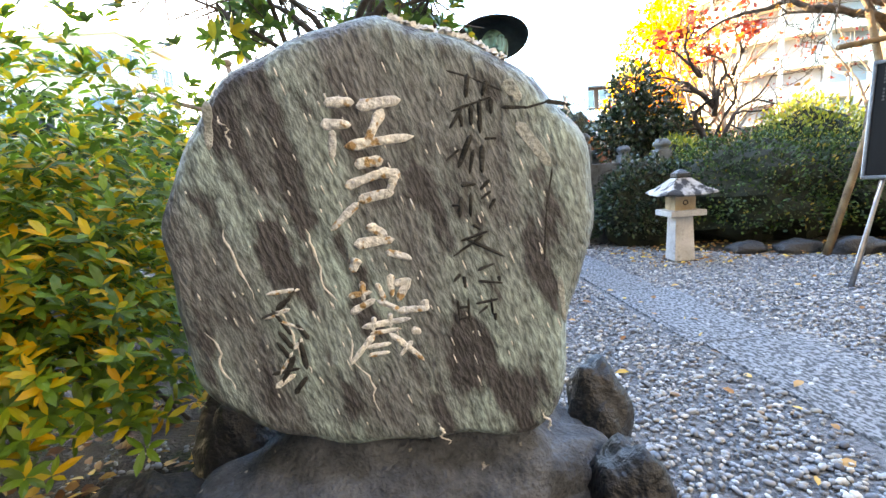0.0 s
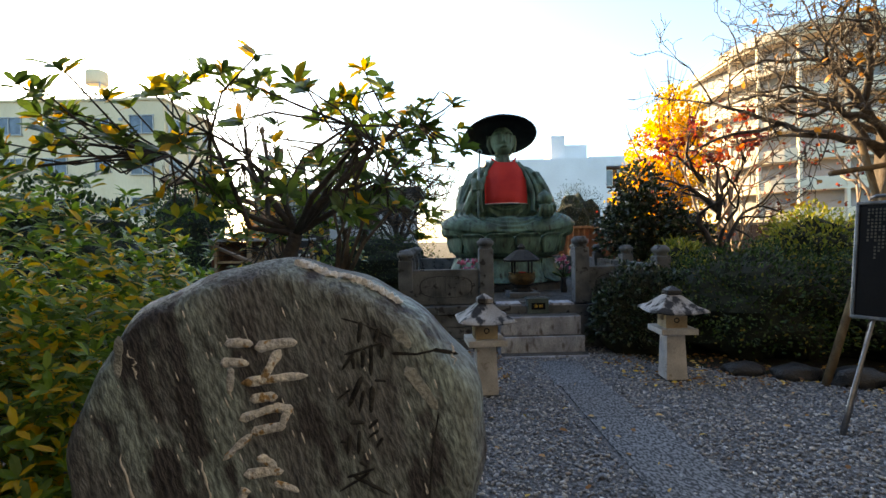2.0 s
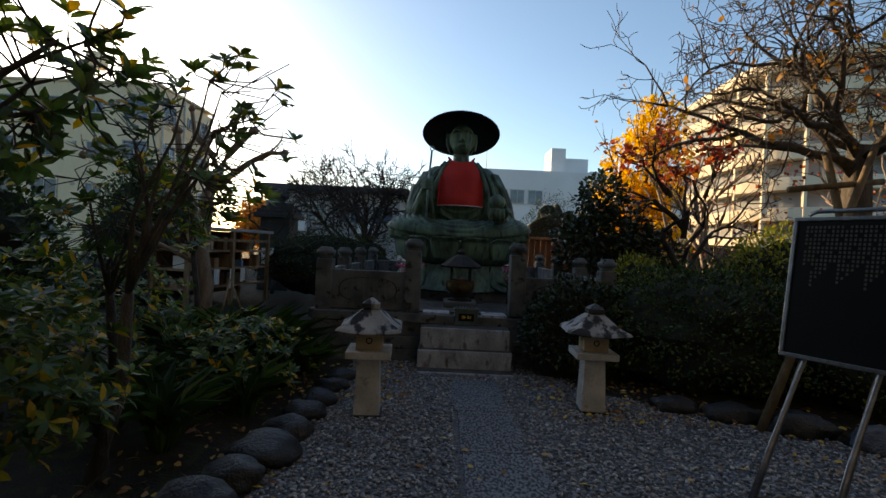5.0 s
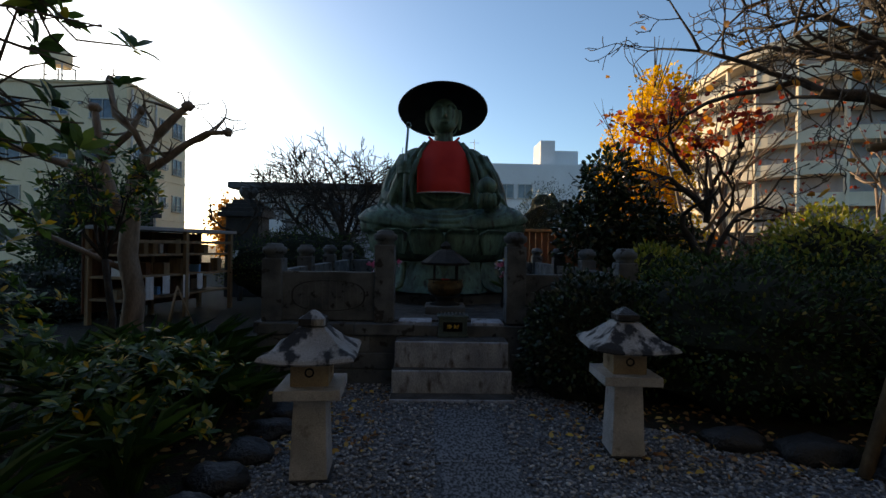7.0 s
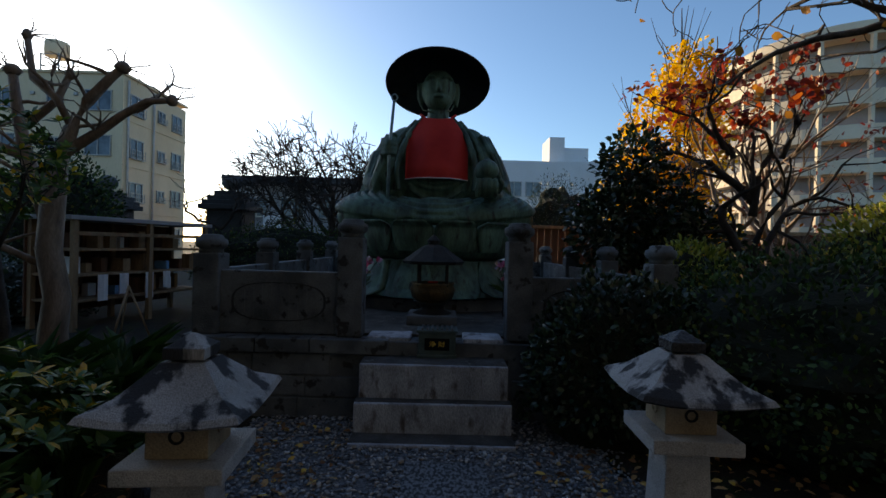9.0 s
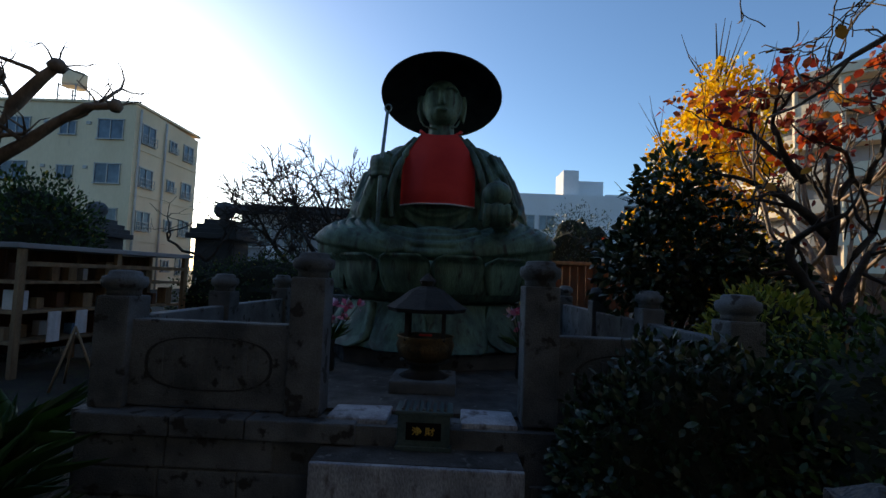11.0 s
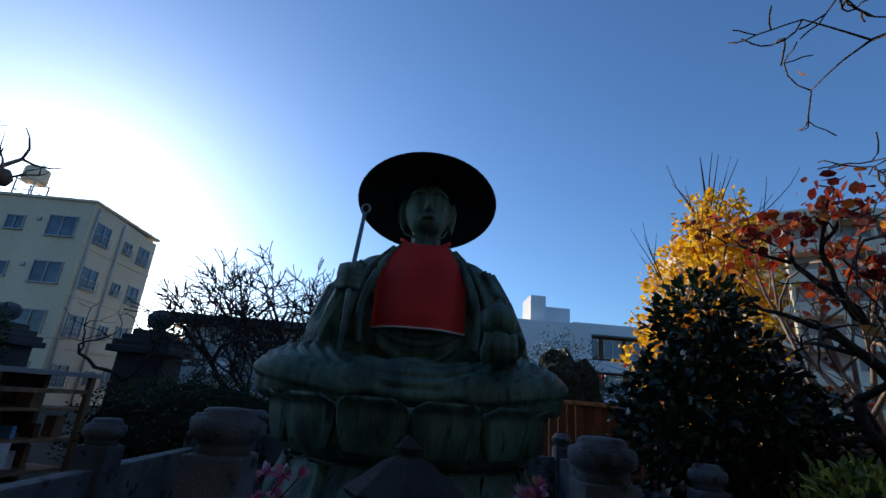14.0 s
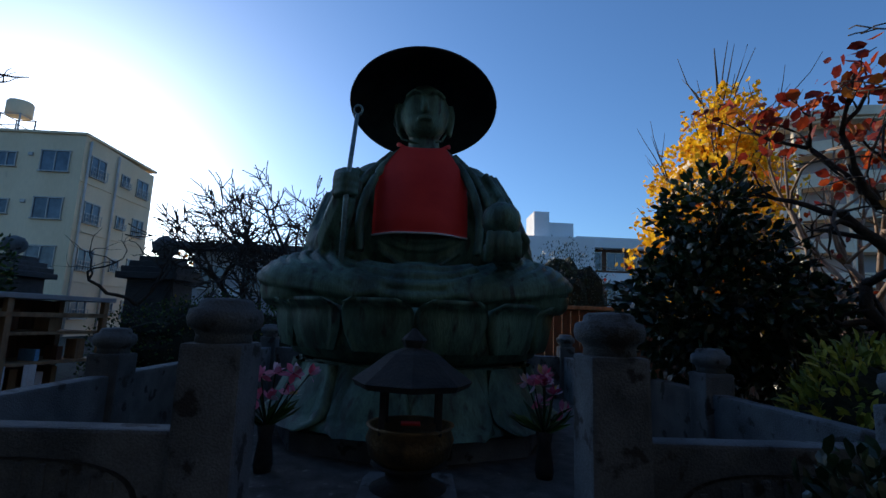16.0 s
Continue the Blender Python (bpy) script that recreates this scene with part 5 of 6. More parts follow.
thicket((-3.9, 6.3, 0), (-3.9, 6.3, 0.65), (1.3, 0.9, 0.85), 420, 84, L_RHODO, 0.1, "rhododendron with long dark leaves turning yellow")
thicket((-2.3, 6.7, 0), (-2.35, 6.8, 0.35), (0.65, 0.8, 0.42), 220, 85, L_RHODO, 0.1, "low rhododendron with dark leaves turning yellow")

# leggy rhododendrons standing up behind the stone
def open_crown(at, seed, root, fork, c, r, limbs, rosettes, bare, bark, ln, label):
    """A forked shrub-tree: limbs fan from the fork to a flattened crown of leaf rosettes on thin twigs."""
    rs = np.random.RandomState(seed)
    t = thing("rhododendron_tree", at, label, "tree", "rhododendrons")
    at, c, r, fork = np.array(at), np.array(c), np.array(r), np.array(fork)
    lines = [[(tuple(np.array(root) - at), 0.045), (tuple((np.array(root) + fork) / 2 + np.array((0.06, 0.03, 0)) - at), 0.04), (tuple(fork - at), 0.032)]]
    arms = []
    for k in range(limbs):
        d = unit(rs, 1)[0] * np.array((1, 1, 0.5)) + np.array((0, 0, 0.15))
        e = c + d * r * 0.75
        m1 = fork + (e - fork) * 0.35 + rs.normal(size=3) * 0.06
        m2 = fork + (e - fork) * 0.7 + rs.normal(size=3) * 0.07 + np.array((0, 0, 0.04))
        arms.append([fork, m1, m2, e])
        lines.append([(tuple(p - at), q) for p, q in zip(arms[-1], (0.018, 0.013, 0.008, 0.004))])
    tips = []
    for k in range(rosettes + bare):
        d = unit(rs, 1)[0]
        if noise.noise(Vector(d) * 2.1 + Vector((seed, 0, 0))) < -0.22:
            continue
        p = c + d * r * rs.uniform(0.55, 1.05)
        arm = min(arms, key=lambda q: min(np.linalg.norm(q[2] - p), np.linalg.norm(q[3] - p)))
        b = arm[2] if np.linalg.norm(arm[2] - p) < np.linalg.norm(arm[3] - p) else arm[3]
        mid = (b + p) / 2 + rs.normal(size=3) * 0.04 - np.array((0, 0, 0.03))
        lines.append([(tuple(b - at), 0.005), (tuple(mid - at), 0.004), (tuple(p - at), 0.0028)])
        if k < rosettes:
            tips.append((p - at, (p - mid) / (np.linalg.norm(p - mid) + 1e-6) * 0.6 + np.array((0, 0, 0.8)) + rs.normal(size=3) * 0.2))
    tubes("trunk", lines, bark, t)
    a, b, cN, L = whorls(tips, rs, 8, ln)
    leaves("crown", a, b, cN, L, L * 0.36, L_RHODO, t)
    return t


open_crown((-2.75, 3.45, 0), 90, (-2.75, 3.45, 0), (-2.05, 3.4, 1.68), (-2.25, 3.45, 2.08), (1.05, 0.65, 0.36), 11, 230, 20, M_DARKBARK, 0.085, "open-branched rhododendron with leaf rosettes turning yellow")
open_crown((-2.45, 4.9, 0), 91, (-2.45, 4.9, 0), (-2.2, 4.8, 1.2), (-1.75, 4.8, 2.2), (0.62, 0.42, 0.55), 11, 46, 95, M_BARK, 0.1, "leggy rhododendron, half bare, with a few leaf rosettes")
open_crown((-2.9, 5.6, 0), 92, (-2.9, 5.6, 0), (-2.8, 5.5, 1.1), (-2.8, 5.5, 1.7), (0.8, 0.5, 0.5), 9, 80, 20, M_DARKBARK, 0.1, "open-branched rhododendron with leaf rosettes turning yellow")

open_crown((-3.7, 8.4, 0), 102, (-3.7, 8.4, 0), (-3.72, 8.4, 1.3), (-3.75, 8.4, 2.1), (0.68, 0.45, 0.55), 10, 130, 25, M_DARKBARK, 0.105, "open-branched rhododendron with leaf rosettes turning yellow")

# strap-leaved plants along the bed
rs = np.random.RandomState(92)
for k, (x, y, s) in enumerate(((-2.3, 5.4, 1), (-2.9, 5.7, 1.1), (-2.0, 6.1, 0.9), (-2.6, 7.4, 1.2), (-3.2, 7.2, 1.2), (-2.3, 7.9, 1.1), (-3.0, 8.0, 1.2), (-1.85, 7.55, 0.8), (-3.6, 7.8, 1.2), (-2.0, 7.0, 1.0), (-2.6, 6.7, 1.1), (-2.75, 8.6, 1.1))):
    t = thing("strap_leaf_plant", (x, y, 0), "clump of broad dark strap-like leaves in the bed", "plant", "strap-leaved plants")
    n = 56
    an = rs.rand(n) * 6.28
    ax = np.stack([np.cos(an) * rs.uniform(0.2, 0.9, n), np.sin(an) * rs.uniform(0.2, 0.9, n), np.ones(n)], 1)
    st = np.stack([np.cos(an) * 0.08, np.sin(an) * 0.08, np.zeros(n)], 1)
    leaves("blade_clump", st, ax, np.stack([-np.cos(an), -np.sin(an), np.ones(n)], 1), rs.uniform(0.4, 0.72, n) * s, rs.uniform(0.06, 0.1, n) * s, L_STRAP, t, 0.1, 0.35)

# pollarded crape myrtle with knuckled limbs
rs = np.random.RandomState(93)
po = thing("pollarded_tree", (-4.15, 9.5, 0), "smooth-barked pollarded tree with knuckled bare limbs", "tree")
lines, tips = [], []
lines.append([((0.05, 0, 0), 0.16), ((0.03, 0, 0.4), 0.135), ((0.07, 0, 0.8), 0.125), ((-0.03, 0, 1.3), 0.12), ((0.0, 0.0, 1.75), 0.115), ((0.05, 0, 2.3), 0.095)])
for r0, pts in ((0.1, ((0.05, 0, 2.25), (0.18, 0, 2.6), (0.35, 0, 2.9), (0.6, 0, 3.17), (0.72, 0, 3.27))), (0.075, ((0.05, 0, 2.3), (0.4, 0.1, 2.6), (0.65, 0.12, 2.8), (0.93, 0.1, 2.95), (1.2, 0.1, 2.96))), (0.06, ((0.2, 0, 2.6), (0.1, -0.1, 2.9), (-0.15, -0.1, 3.1), (-0.22, -0.1, 3.55))), (0.11, ((-0.03, 0, 1.6), (-0.3, 0.1, 2.1), (-0.4, 0.1, 2.4), (-0.5, 0.1, 2.9), (-0.55, 0.1, 3.25))), (0.07, ((-0.35, 0.1, 2.3), (-0.9, 0, 2.5), (-1.5, -0.1, 2.7), (-1.9, -0.1, 2.75))), (0.06, ((-0.45, 0.1, 2.6), (-0.15, 0.2, 2.95), (0.0, 0.2, 3.25))), (0.05, ((-0.02, 0, 1.1), (-0.5, -0.1, 1.35), (-1.0, -0.2, 1.6)))):
    lines.append([(p, r0 * 0.8 * (1 - 0.13 * i)) for i, p in enumerate(pts)])
    for p in pts[1:-1]:
        grow(lines, tips, rs, p, (rs.normal() * 0.9, rs.normal() * 0.6, 0.5), 0.4, 0.022, 1, 2, 0.7, 0.4, 0.1, 0.7, 4)
    e = pts[-1]
    lines.append([(tuple(np.array(e) - (0, 0, 0.05)), r0 * 0.5), (e, r0 * 0.85), (tuple(np.array(e) + (0, 0, 0.06)), r0 * 0.45)])
    for k in range(4):
        grow(lines, tips, rs, e, (rs.normal() * 0.9, rs.normal() * 0.5, 0.4), 0.22, 0.009, 1, 2, 0.8, 0.4, 0.05, 0.7, 3)
tubes("trunk", lines, M_SMOOTHBARK, po, 10)
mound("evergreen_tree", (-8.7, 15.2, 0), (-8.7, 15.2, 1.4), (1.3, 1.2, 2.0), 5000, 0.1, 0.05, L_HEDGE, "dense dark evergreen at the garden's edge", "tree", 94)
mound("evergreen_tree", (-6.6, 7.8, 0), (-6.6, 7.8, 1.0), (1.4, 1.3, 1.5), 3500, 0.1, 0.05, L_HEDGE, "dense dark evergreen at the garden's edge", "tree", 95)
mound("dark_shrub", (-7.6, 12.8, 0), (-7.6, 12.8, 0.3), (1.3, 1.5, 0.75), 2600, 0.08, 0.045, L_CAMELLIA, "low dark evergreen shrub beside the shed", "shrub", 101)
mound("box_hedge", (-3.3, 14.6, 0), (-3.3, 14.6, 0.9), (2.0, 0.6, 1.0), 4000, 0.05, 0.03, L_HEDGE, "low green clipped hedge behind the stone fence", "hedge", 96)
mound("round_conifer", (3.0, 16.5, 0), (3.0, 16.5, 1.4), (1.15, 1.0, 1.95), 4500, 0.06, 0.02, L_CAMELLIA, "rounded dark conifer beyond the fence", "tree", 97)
tree("bare_tree", (-2.7, 16.5, 0), 98, [((0, 0, 0), (0.05, 0, 1), 1.7, 0.13), ((0, 0, 1.4), (-0.95, -0.3, 0.6), 1.45, 0.08), ((0, 0, 1.5), (0.75, 0.1, 0.8), 1.15, 0.08), ((0, 0, 1.5), (-0.75, 0.1, 0.85), 1.3, 0.07), ((-0.1, 0, 1.45), (-1.0, 0.1, 0.35), 1.3, 0.06), ((0, 0, 1.6), (0.1, 0.2, 1), 1.15, 0.08), ((0, 0, 1.5), (-0.4, -0.2, 1), 1.15, 0.08), ((0, 0, 1.5), (0.4, -0.2, 1), 1.1, 0.08)], M_DARKBARK, "bare dark winter tree beyond the fence", depth=4, kids=3, spread=0.5, bend=0.35, lift=0.08, shrink=0.76, group="bare trees", sides=5, rmin=0.009)
tree("bare_tree", (-5.2, 15.6, 0), 99, [((0, 0, 0), (-0.05, 0, 1), 1.9, 0.07), ((0, 0, 1.7), (-0.8, 0, 0.5), 0.9, 0.04), ((0, 0, 1.7), (0.6, 0.1, 0.7), 0.8, 0.04)], M_DARKBARK, "bare dark winter tree beyond the fence", depth=3, spread=0.7, bend=0.5, lift=0.1, shrink=0.7, group="bare trees")
tree("autumn_tree", (-14.0, 36.0, 0), 100, [((0, 0, 0), (0, 0, 1), 1.9, 0.2), ((0, 0, 1.6), (0.5, 0, 0.9), 1.15, 0.1), ((0, 0, 1.6), (-0.5, 0, 0.9), 1.15, 0.1)], M_BARK, "distant orange autumn tree", L_ORANGE, 5000, 0.22, 0.18, 3, 2, 0.6, 0.3, 0.2, 0.7, jitter=0.35)

# ---- grave pillars and shed at the back ----
def ball_pillar(at, w, h, sign):
    t = thing("ball_topped_pillar", at, "dark stone memorial pillar with a stepped cap and a ball", "pillar", "ball-topped pillars")
    part("shaft", worn(box(0, 0, h * 0.38, w, w, h * 0.76, 0.03, top=0.95), 0.004, 4), M_ROCK, t)
    for k, (s, z) in enumerate(((1.28, 0.77), (1.15, 0.81), (0.95, 0.85), (0.7, 0.89))):
        part("cap_tier", box(0, 0, h * z, w * s, w * s, h * 0.045, 0.015), M_ROCK, t)
    part("ball", turned([(0.14, h * 0.9), (0.1, h * 0.925), (0.2, h * 0.95), (0.26, h * 0.985), (0.25, h * 1.02), (0.17, h * 1.055), (0.03, h * 1.07)], 20), M_GRANITE, t, "rounded stone ball", True)
    if sign:
        part("notice", box(-0.1, -w / 2 - 0.02, 1.05, 0.5, 0.02, 0.5, 0.003), M_PAPER, t, "white paper notice")
    return t


ball_pillar((-5.55, 17.0, 0), 0.95, 3.0, True)
ball_pillar((-9.7, 18.2, 0), 1.0, 3.05, False)
SHED = pose(-5.6, 13.0, 0, 0, 0, -13)
shed = thing("open_shed", (-5.6, 13.0, 0), "low open timber shed with a flat metal roof over shelves", "shed")
part("roof", box(0, 0, 1.74, 1.0, 3.0, 0.07, 0.01), M_APTGREY, shed, "flat grey metal roof")
for x in (-0.4, 0.42):
    for y in (-1.38, 0, 1.38):
        part("post", box(x, y, 0.855, 0.08, 0.08, 1.71, 0.006), M_TIMBER, shed)
for k in range(19):
    part("board", box(-0.455, -1.38 + 0.153 * k, 0.95, 0.025, 0.147, 1.5, 0.003), M_WOODWALL, shed)
for z in (0.45, 0.85, 1.25):
    part("shelf", box(-0.02, 0.0, z, 0.8, 2.8, 0.04, 0.004), M_TIMBER, shed)
part("front_rail", box(0.44, 0, 1.5, 0.04, 2.8, 0.06, 0.004), M_TIMBER, shed)
shed.rotation_euler = (0, 0, radians(-13))
rs = np.random.RandomState(110)
for k in range(26):
    z = (0.47, 0.87, 1.27)[k % 3]
    h = rs.uniform(0.15, 0.32)
    y, x = -1.3 + 2.6 * (k / 26), rs.uniform(-0.1, 0.2)
    b = box(0, 0, h / 2, rs.uniform(0.12, 0.3), rs.uniform(0.06, 0.16), h, 0.008)
    ob = mesh_ob("stored_box", b, (M_TIMBER, M_PAPER, M_WOODWALL, M_TIMBER, M_PLASTIC)[k % 5] if k % 10 != 4 else M_TIMBER)
    ob.matrix_world = SHED @ pose(x, y, z)
    tagged(ob, "small box or board stored on a shed shelf", "box", "stored boxes")
for k, (y, h) in enumerate(((-1.0, 0.42), (-0.62, 0.34), (-0.1, 0.46), (0.3, 0.3))):
    bm = bmesh.new()
    rows_ = []
    for j in range(7):
        rows_.append([bm.verts.new((0.012 * math.sin(2.2 * i + k) + side * 0.01, y + 0.028 * i, 0.82 - h * j / 6)) for side in (0, 1) for i in range(7)])
    for a, b in zip(rows_, rows_[1:]):
        for o in (0, 7):
            for i in range(6):
                bm.faces.new((a[o + i], a[o + i + 1], b[o + i + 1], b[o + i]))
    ob = mesh_ob("hung_cloth", bm, M_PAPER, True)
    ob.matrix_world = SHED @ pose(0.43, 0, 0.03)
    tagged(ob, "white cloth hung over the shed shelf edge", "cloth", "hung cloths")
stand = thing("tripod_stand", (-4.5, 11.3, 0), "pale folding tripod standing by the shed", "tripod")
for k in range(3):
    a = k * 2.09 + 0.4
    tubes("leg", [[((0.28 * math.cos(a), 0.28 * math.sin(a), 0), 0.014), ((0, 0, 0.75), 0.014)]], M_TIMBER, stand)

# boarded fence at the back
bf = thing("boarded_fence", (6.0, 15.2, 0), "red-brown boarded garden fence with a capping rail", "fence", kind="structure")
for k in range(60):
    part("board", box(-4.0 + 0.16 * k, 0, 0.95, 0.15, 0.03, 1.9, 0.003), M_WOODWALL, bf)
part("capping", box(0.75, 0, 1.94, 9.8, 0.16, 0.07, 0.01), M_TIMBER, bf, "pale capping rail")
for k in range(3):
    ob = mesh_ob("grave_marker", worn(box(0, 0, 0.55, 0.32, 0.3, 1.1, 0.02, box(0, 0, 0.06, 0.6, 0.55, 0.24, 0.02)), 0.004, 5), M_GRANITE)
    ob.location = (4.4 + 1.3 * k, 13.4 + 0.3 * (k % 2), 0.06)
    tagged(ob, "small grey stone marker before the fence", "grave marker", "grave markers")

# ---- buildings ----
def window(parent, m, w, h, bars=1, rail=False):
    """A sliding window: surround, panes and, where there is one, a low guard rail; m places its centre facing -y."""
    wn_ = new("window")
    wn_.parent = parent
    wn_.matrix_basis = m
    part("pane", box(0, 0.02, 0, w, 0.03, h), M_GLASS, wn_)
    bm = box(0, -0.02, h / 2, w + 0.1, 0.09, 0.06)
    box(0, -0.04, -h / 2, w + 0.16, 0.14, 0.06, 0, bm)
    for k in range(bars + 2):
        box(-w / 2 + w * k / (bars + 1), -0.02, 0, 0.05, 0.08, h, 0, bm)
    part("window_frame", bm, M_ALU, wn_)
    if rail:
        bm = bmesh.new()
        for z in (-0.45, -0.25, -0.05):
            box(0, -0.2, h * z, w + 0.15, 0.03, 0.03, 0, bm)
        for k in range(7):
            box(-w / 2 + w * k / 6, -0.2, -h * 0.27, 0.025, 0.025, h * 0.45, 0, bm)
        part("guard_rail", bm, M_ALU, wn_)
    return wn_


flats = thing("apartment_block", (-20.0, 34.0, 0), "four-storey cream rendered apartment block with a roof tank", "building")
W_, D_, H_ = 15.0, 7.2, 11.7
bm = bmesh.new()
vs = [bm.verts.new(p) for p in ((-W_, 0, 0), (0, 0, 0), (0, D_, 0), (-W_, D_, 0), (-W_, 0, H_), (0, 0, H_), (0.0, D_, H_ - 0.3), (-W_, D_, H_))]
for q in ((3, 2, 1, 0), (4, 5, 6, 7), (0, 1, 5, 4), (1, 2, 6, 5), (2, 3, 7, 6), (3, 0, 4, 7)):
    bm.faces.new([vs[i] for i in q])
part("wall", bm, M_CREAM, flats)
part("parapet", box(-W_ / 2, D_ / 2, H_ + 0.02, W_ + 0.25, D_ + 0.25, 0.16, 0.02), M_CREAM, flats)
for z in (2.9, 5.8, 8.7):
    part("string_course", box(0.02, D_ / 2, z + 0.25, 0.08, D_, 0.12), M_CREAM, flats)
for fl in range(4):
    z = 1.6 + 2.8 * fl
    for x, w, h in ((-1.5, 1.6, 1.25), (-4.2, 1.0, 0.85), (-7.5, 1.7, 1.2), (-10.5, 1.7, 1.2), (-13.3, 1.2, 0.9)):
        window(flats, pose(x, -0.03, z), w, h, 1)
    for y, w, h in ((1.3, 1.3, 1.25), (4.0, 0.8, 0.8), (5.9, 1.2, 1.2)):
        window(flats, pose(0.03, y, z, 0, 0, 90), w, h, 1, True)
    for x in (-2.9, -5.6):
        part("vent", box(x, -0.06, z + 0.35, 0.25, 0.12, 0.2, 0.02), M_ALU, flats)
for x, y in ((0.12, 0.35), (0.12, 3.0)):
    tubes("downpipe", [[((x, y, 0), 0.07), ((x, y, H_ - 0.3), 0.07)]], M_PIPE, flats, 8)
tank = part("roof_tank", turned([(0.68, H_ + 1.9), (0.7, H_ + 2.0), (0.7, H_ + 2.75), (0.64, H_ + 2.85)], 24, -6.2, 2.5), M_CREAM, flats, "pale round water tank", True)
bm = bmesh.new()
for dx in (-0.6, 0.6):
    for dy in (-0.6, 0.6):
        box(-6.2 + dx, 2.5 + dy, H_ + 0.95, 0.07, 0.07, 1.9, 0, bm)
for z in (0.4, 1.1, 1.85):
    for dy in (-0.6, 0.6):
        box(-6.2, 2.5 + dy, H_ + z, 1.3, 0.05, 0.05, 0, bm)
        box(-6.2 + dy, 2.5, H_ + z, 0.05, 1.3, 0.05, 0, bm)
part("tank_stand", bm, M_ALU, flats, "open steel tank stand")

# low house with a dark eave behind the bare tree
house = thing("low_house", (-6.2, 27.0, 0), "low dark-roofed house with windows and air conditioners", "building")
part("wall", box(0, 2.5, 2.1, 7.0, 5.0, 4.2), M_APTGREY, house)
part("roof", box(0, 2.4, 4.35, 8.0, 6.2, 0.3, 0.03), M_DARKROOF, house)
for x in (-2.6, -0.9, 0.9, 2.6):
    window(house, pose(x, -0.03, 3.1), 1.1, 0.95)
for x in (-1.75, 1.75):
    part("air_conditioner", box(x, -0.25, 2.4, 0.75, 0.35, 0.6, 0.03), M_WHITEWALL, house, "white air conditioner unit")

wh = thing("white_building", (9.5, 44.0, 0), "plain white low building with a stair tower", "building")
part("main_wall", box(-1.0, 4, 4.4, 11.0, 8, 8.8), M_WHITEWALL, wh)
part("stair_tower", box(0.5, 3, 5.6, 1.3, 3, 11.2), M_WHITEWALL, wh)
part("upper_block", box(2.2, 4, 5.2, 2.4, 4, 10.4), M_WHITEWALL, wh)
for x in (-5.0, -3.4, -1.8):
    for z in (3.2, 6.4):
        window(wh, pose(x, -0.03, z), 1.2, 1.2)
tubes("antenna", [[((-6, 3, 8.8), 0.03), ((-6, 3, 11.5), 0.03)], [((-6.4, 3, 11.2), 0.02), ((-5.6, 3, 11.2), 0.02)]], M_ALU, wh)

br = thing("brown_building", (17.5, 46.0, 0), "brown low-rise block with white balcony bands", "building")
part("wall", box(0, 4, 4.6, 9.0, 8, 9.2), M_WOODWALL, br)
for z in (2.9, 5.7, 8.7):
    part("balcony_band", box(0, -0.4, z, 9.2, 0.9, 0.9, 0.03), M_WHITEWALL, br, "white balcony band")
for z in (1.6, 4.3, 7.2):
    for x in (-3, -1, 1, 3):
        window(br, pose(x, -0.03, z), 1.5, 1.5)

# large apartment building with a rounded corner
tower = thing("rounded_apartment_building", (36.0, 47.0, 0), "large beige apartment building with a rounded corner and stacked balconies", "building")


def outline(r):
    """Footprint: a straight side, a quarter turn, a long front."""
    pts = [(-6.0, 16.0)]
    for i in range(13):
        a = math.pi + (math.pi / 2) * i / 12
        pts.append((2.5 + r * math.cos(a), 4.0 + r * math.sin(a)))
    pts += [(14.0, 4.0 - r), (30.0, 4.0 - r)]
    return pts


def band(r, z0, z1, depth):
    bm = bmesh.new()
    a, b = outline(r), outline(r - depth)
    n = len(a)
    rows = [[bm.verts.new((*p, z)) for p in q] for q, z in ((a, z0), (a, z1), (b, z1), (b, z0))]
    for k in range(4):
        r0, r1 = rows[k], rows[(k + 1) % 4]
        for i in range(n - 1):
            bm.faces.new((r0[i], r0[i + 1], r1[i + 1], r1[i]))
    for e in (0, n - 1):
        bm.faces.new([q[e] for q in rows])
    bmesh.ops.recalc_face_normals(bm, faces=bm.faces[:])
    return bm


storeys, sh = 7, 2.85
# The recess shade behind the balconies is put into this wall's grey.
part("wall", band(7.2, 0, storeys * sh, 5.0), M_APTGREY, tower, "wall behind the balconies, shade painted into its grey")
for k in range(storeys):
    part("balcony_slab", band(8.8, k * sh + 2.7, k * sh + 2.95, 1.7), M_APT, tower)
    part("balcony_parapet", band(8.8, k * sh + 2.95, k * sh + 3.9, 0.12), M_APT, tower) if k < storeys - 1 else None
part("roof_band", band(9.1, storeys * sh + 0.1, storeys * sh + 0.9, 6.5), M_APT, tower)
pts = outline(8.7)
for k in range(storeys):
    for i in range(1, len(pts) - 2, 3):
        (xa, ya), (xb, yb) = pts[i], pts[i + 1]
        part("divider", box(xa, ya, k * sh + 1.45 + (0.0 if k else 0), 0.3, 0.3, sh - 0.3), M_APT, tower)
    for x in range(5, 28, 3):
        part("divider", box(float(x), 4.0 - 8.3, k * sh + 1.45, 0.15, 1.1, sh - 0.3), M_APT, tower)
        window(tower, pose(x + 1.5, 4.0 - 7.24, k * sh + 1.5), 1.9, 1.9)
ob = mesh_ob("grey_house", box(0, 0, 2.3, 6, 6, 4.6, 0.05), M_APTGREY)
ob.location = (26.5, 25.0, 0)
tagged(ob, "plain grey house beyond the garden", "building")

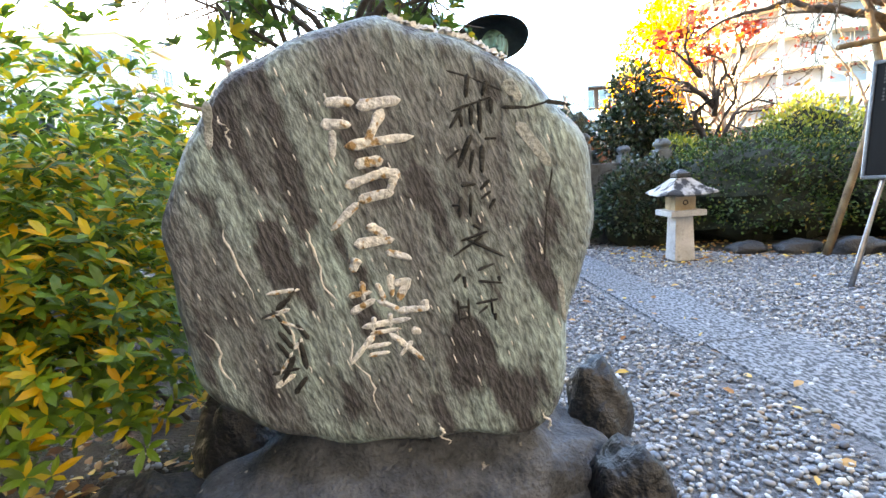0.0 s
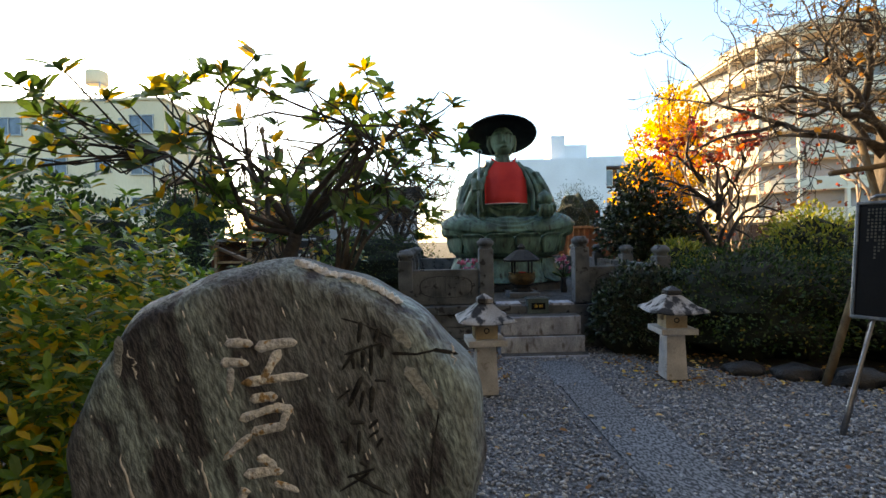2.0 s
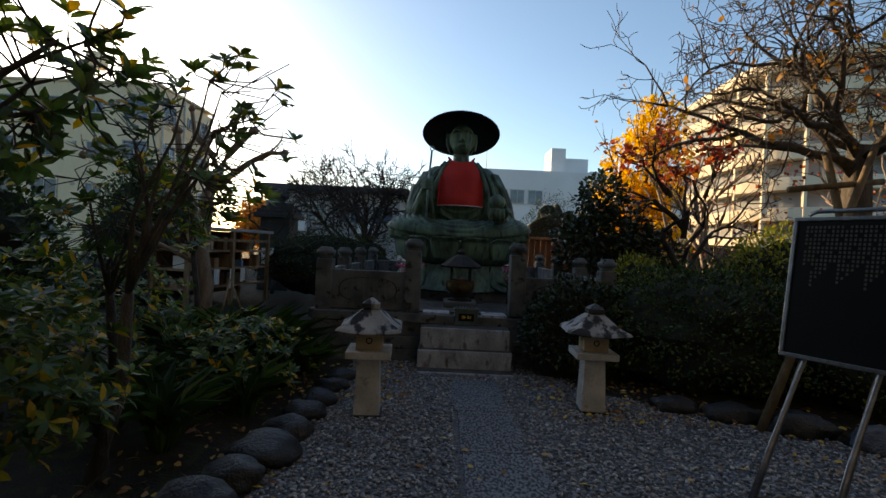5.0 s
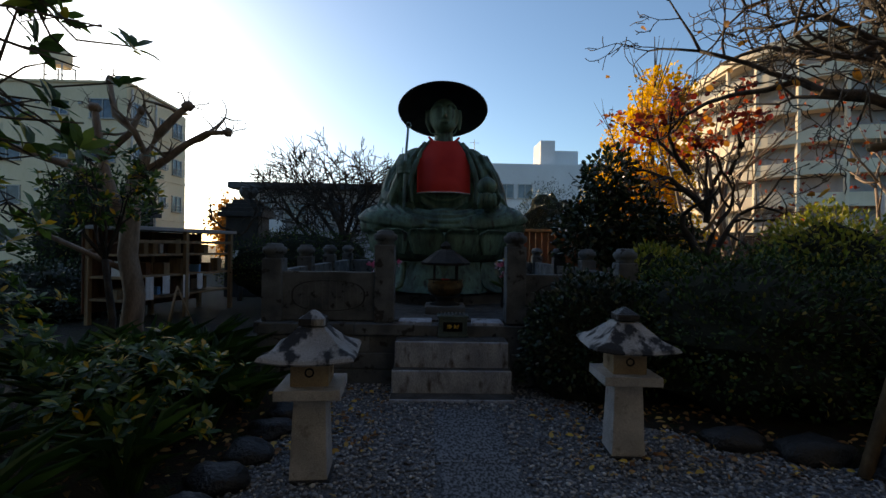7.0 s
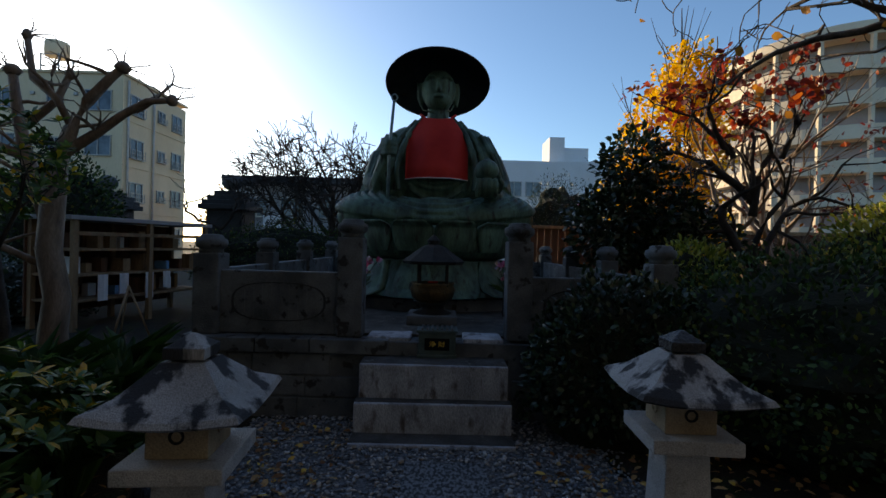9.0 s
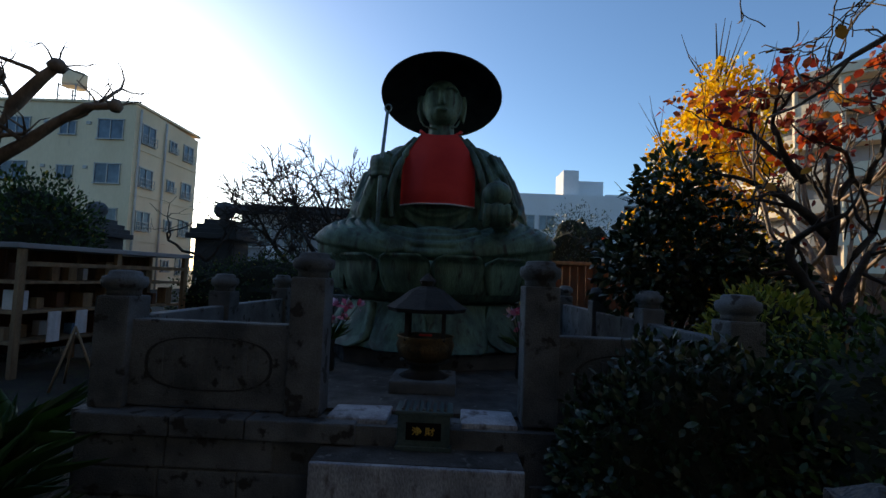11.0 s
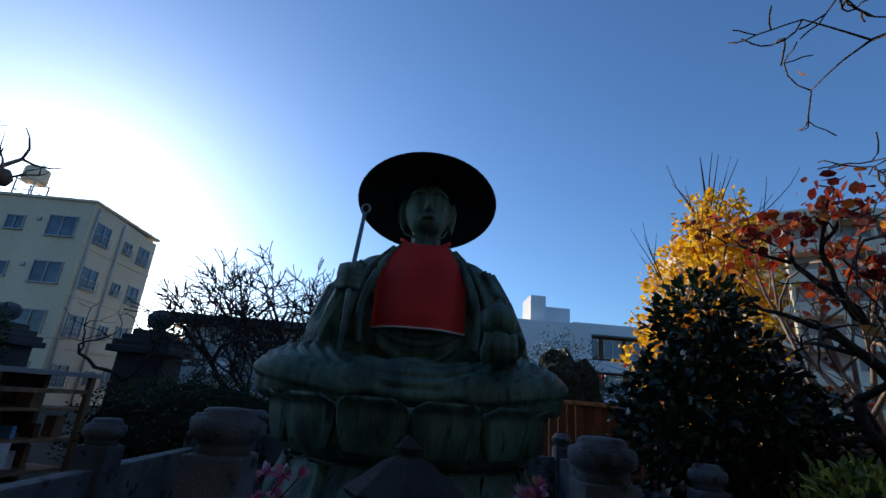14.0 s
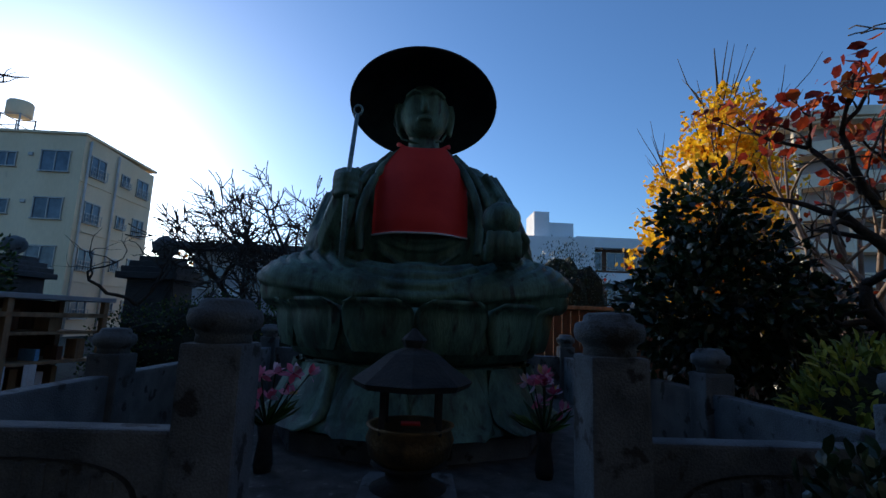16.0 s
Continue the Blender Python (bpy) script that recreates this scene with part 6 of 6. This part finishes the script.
# ---- litter and loose gravel last ----
rs = np.random.RandomState(120)
P = []
for n, x0, x1, y0, y1 in ((420, -2.6, -1.3, 3.6, 8.0), (800, -3.8, -1.9, 2.0, 4.2), (380, 0.7, 2.6, 6.3, 7.7), (200, -1.3, -0.6, 6.6, 8.1), (260, 2.4, 4.8, 5.4, 7.0), (70, -1.2, 2.5, 2.5, 6.5)):
    P.append(np.stack([rs.uniform(x0, x1, n), rs.uniform(y0, y1, n), rs.uniform(0.012, 0.04, n)], 1))
P = np.concatenate(P)
A = unit(rs, len(P)) * np.array((1, 1, 0.12))
litter = leaves("fallen_leaves", P, A, np.array((0, 0, 1.0)) + rs.normal(size=P.shape) * 0.25, rs.uniform(0.035, 0.085, len(P)), rs.uniform(0.02, 0.04, len(P)), L_LITTER, None, 0.2, 0.15)
tagged(litter, "dry fallen leaves scattered on gravel and soil", "leaf litter", kind="stuff")

bm = bmesh.new()
bmesh.ops.create_icosphere(bm, subdivisions=1, radius=1.0)
bm.verts.ensure_lookup_table()
ico_v = np.array([v.co[:] for v in bm.verts])
ico_f = np.array([[v.index for v in f.verts] for f in bm.faces])
bm.free()
n = 85000
y = 0.7 + 7.6 * rs.rand(n) ** 1.25
x = -1.45 + 6.5 * rs.rand(n)
left = np.where(y < 3.2, -1.05, np.where(y < 4.4, -1.35, -1.45)) + rs.normal(size=n) * 0.05
right = np.where(y < 7.1, 1.75 + (7.1 - y) * 1.45, 1.25) + rs.normal(size=n) * 0.05
extra = 1500
x[:extra], y[:extra] = rs.uniform(-3.4, -1.0, extra), rs.uniform(1.8, 3.6, extra)
on_slab = (x > -0.17) & (x < 0.37 + 0.09 * np.maximum(0, 5.5 - y)) & (rs.rand(n) < np.where(y > 4.6, 0.97, 0.7)) & (y < 7.5)
keep = ((x > left) & (x < right) & ~on_slab) | (np.arange(n) < extra)
x, y = x[keep], y[keep]
n = len(x)
s = rs.uniform(0.008, 0.0165, n) * (0.9 + 0.5 * (rs.rand(n) < 0.15))
R = rs.rand(n) * 6.283
sc = np.stack([s * rs.uniform(0.9, 1.35, n), s * rs.uniform(0.6, 0.9, n), s * rs.uniform(0.45, 0.7, n)], 1)
v = ico_v[None] * sc[:, None, :]
c, si = np.cos(R)[:, None], np.sin(R)[:, None]
v = np.stack([v[..., 0] * c - v[..., 1] * si, v[..., 0] * si + v[..., 1] * c, v[..., 2] + 0.1 * v[..., 0]], -1)
v += np.stack([x, y, 0.008 + s * 0.3 + rs.rand(n) * 0.008], 1)[:, None, :]
f = (ico_f[None] + (np.arange(n) * len(ico_v))[:, None, None]).reshape(-1, 3)
peb = raw("gravel_pebbles", v.reshape(-1, 3), f, L_PEBBLE, None, True)
tagged(peb, "loose rounded grey river pebbles", "gravel", kind="stuff")
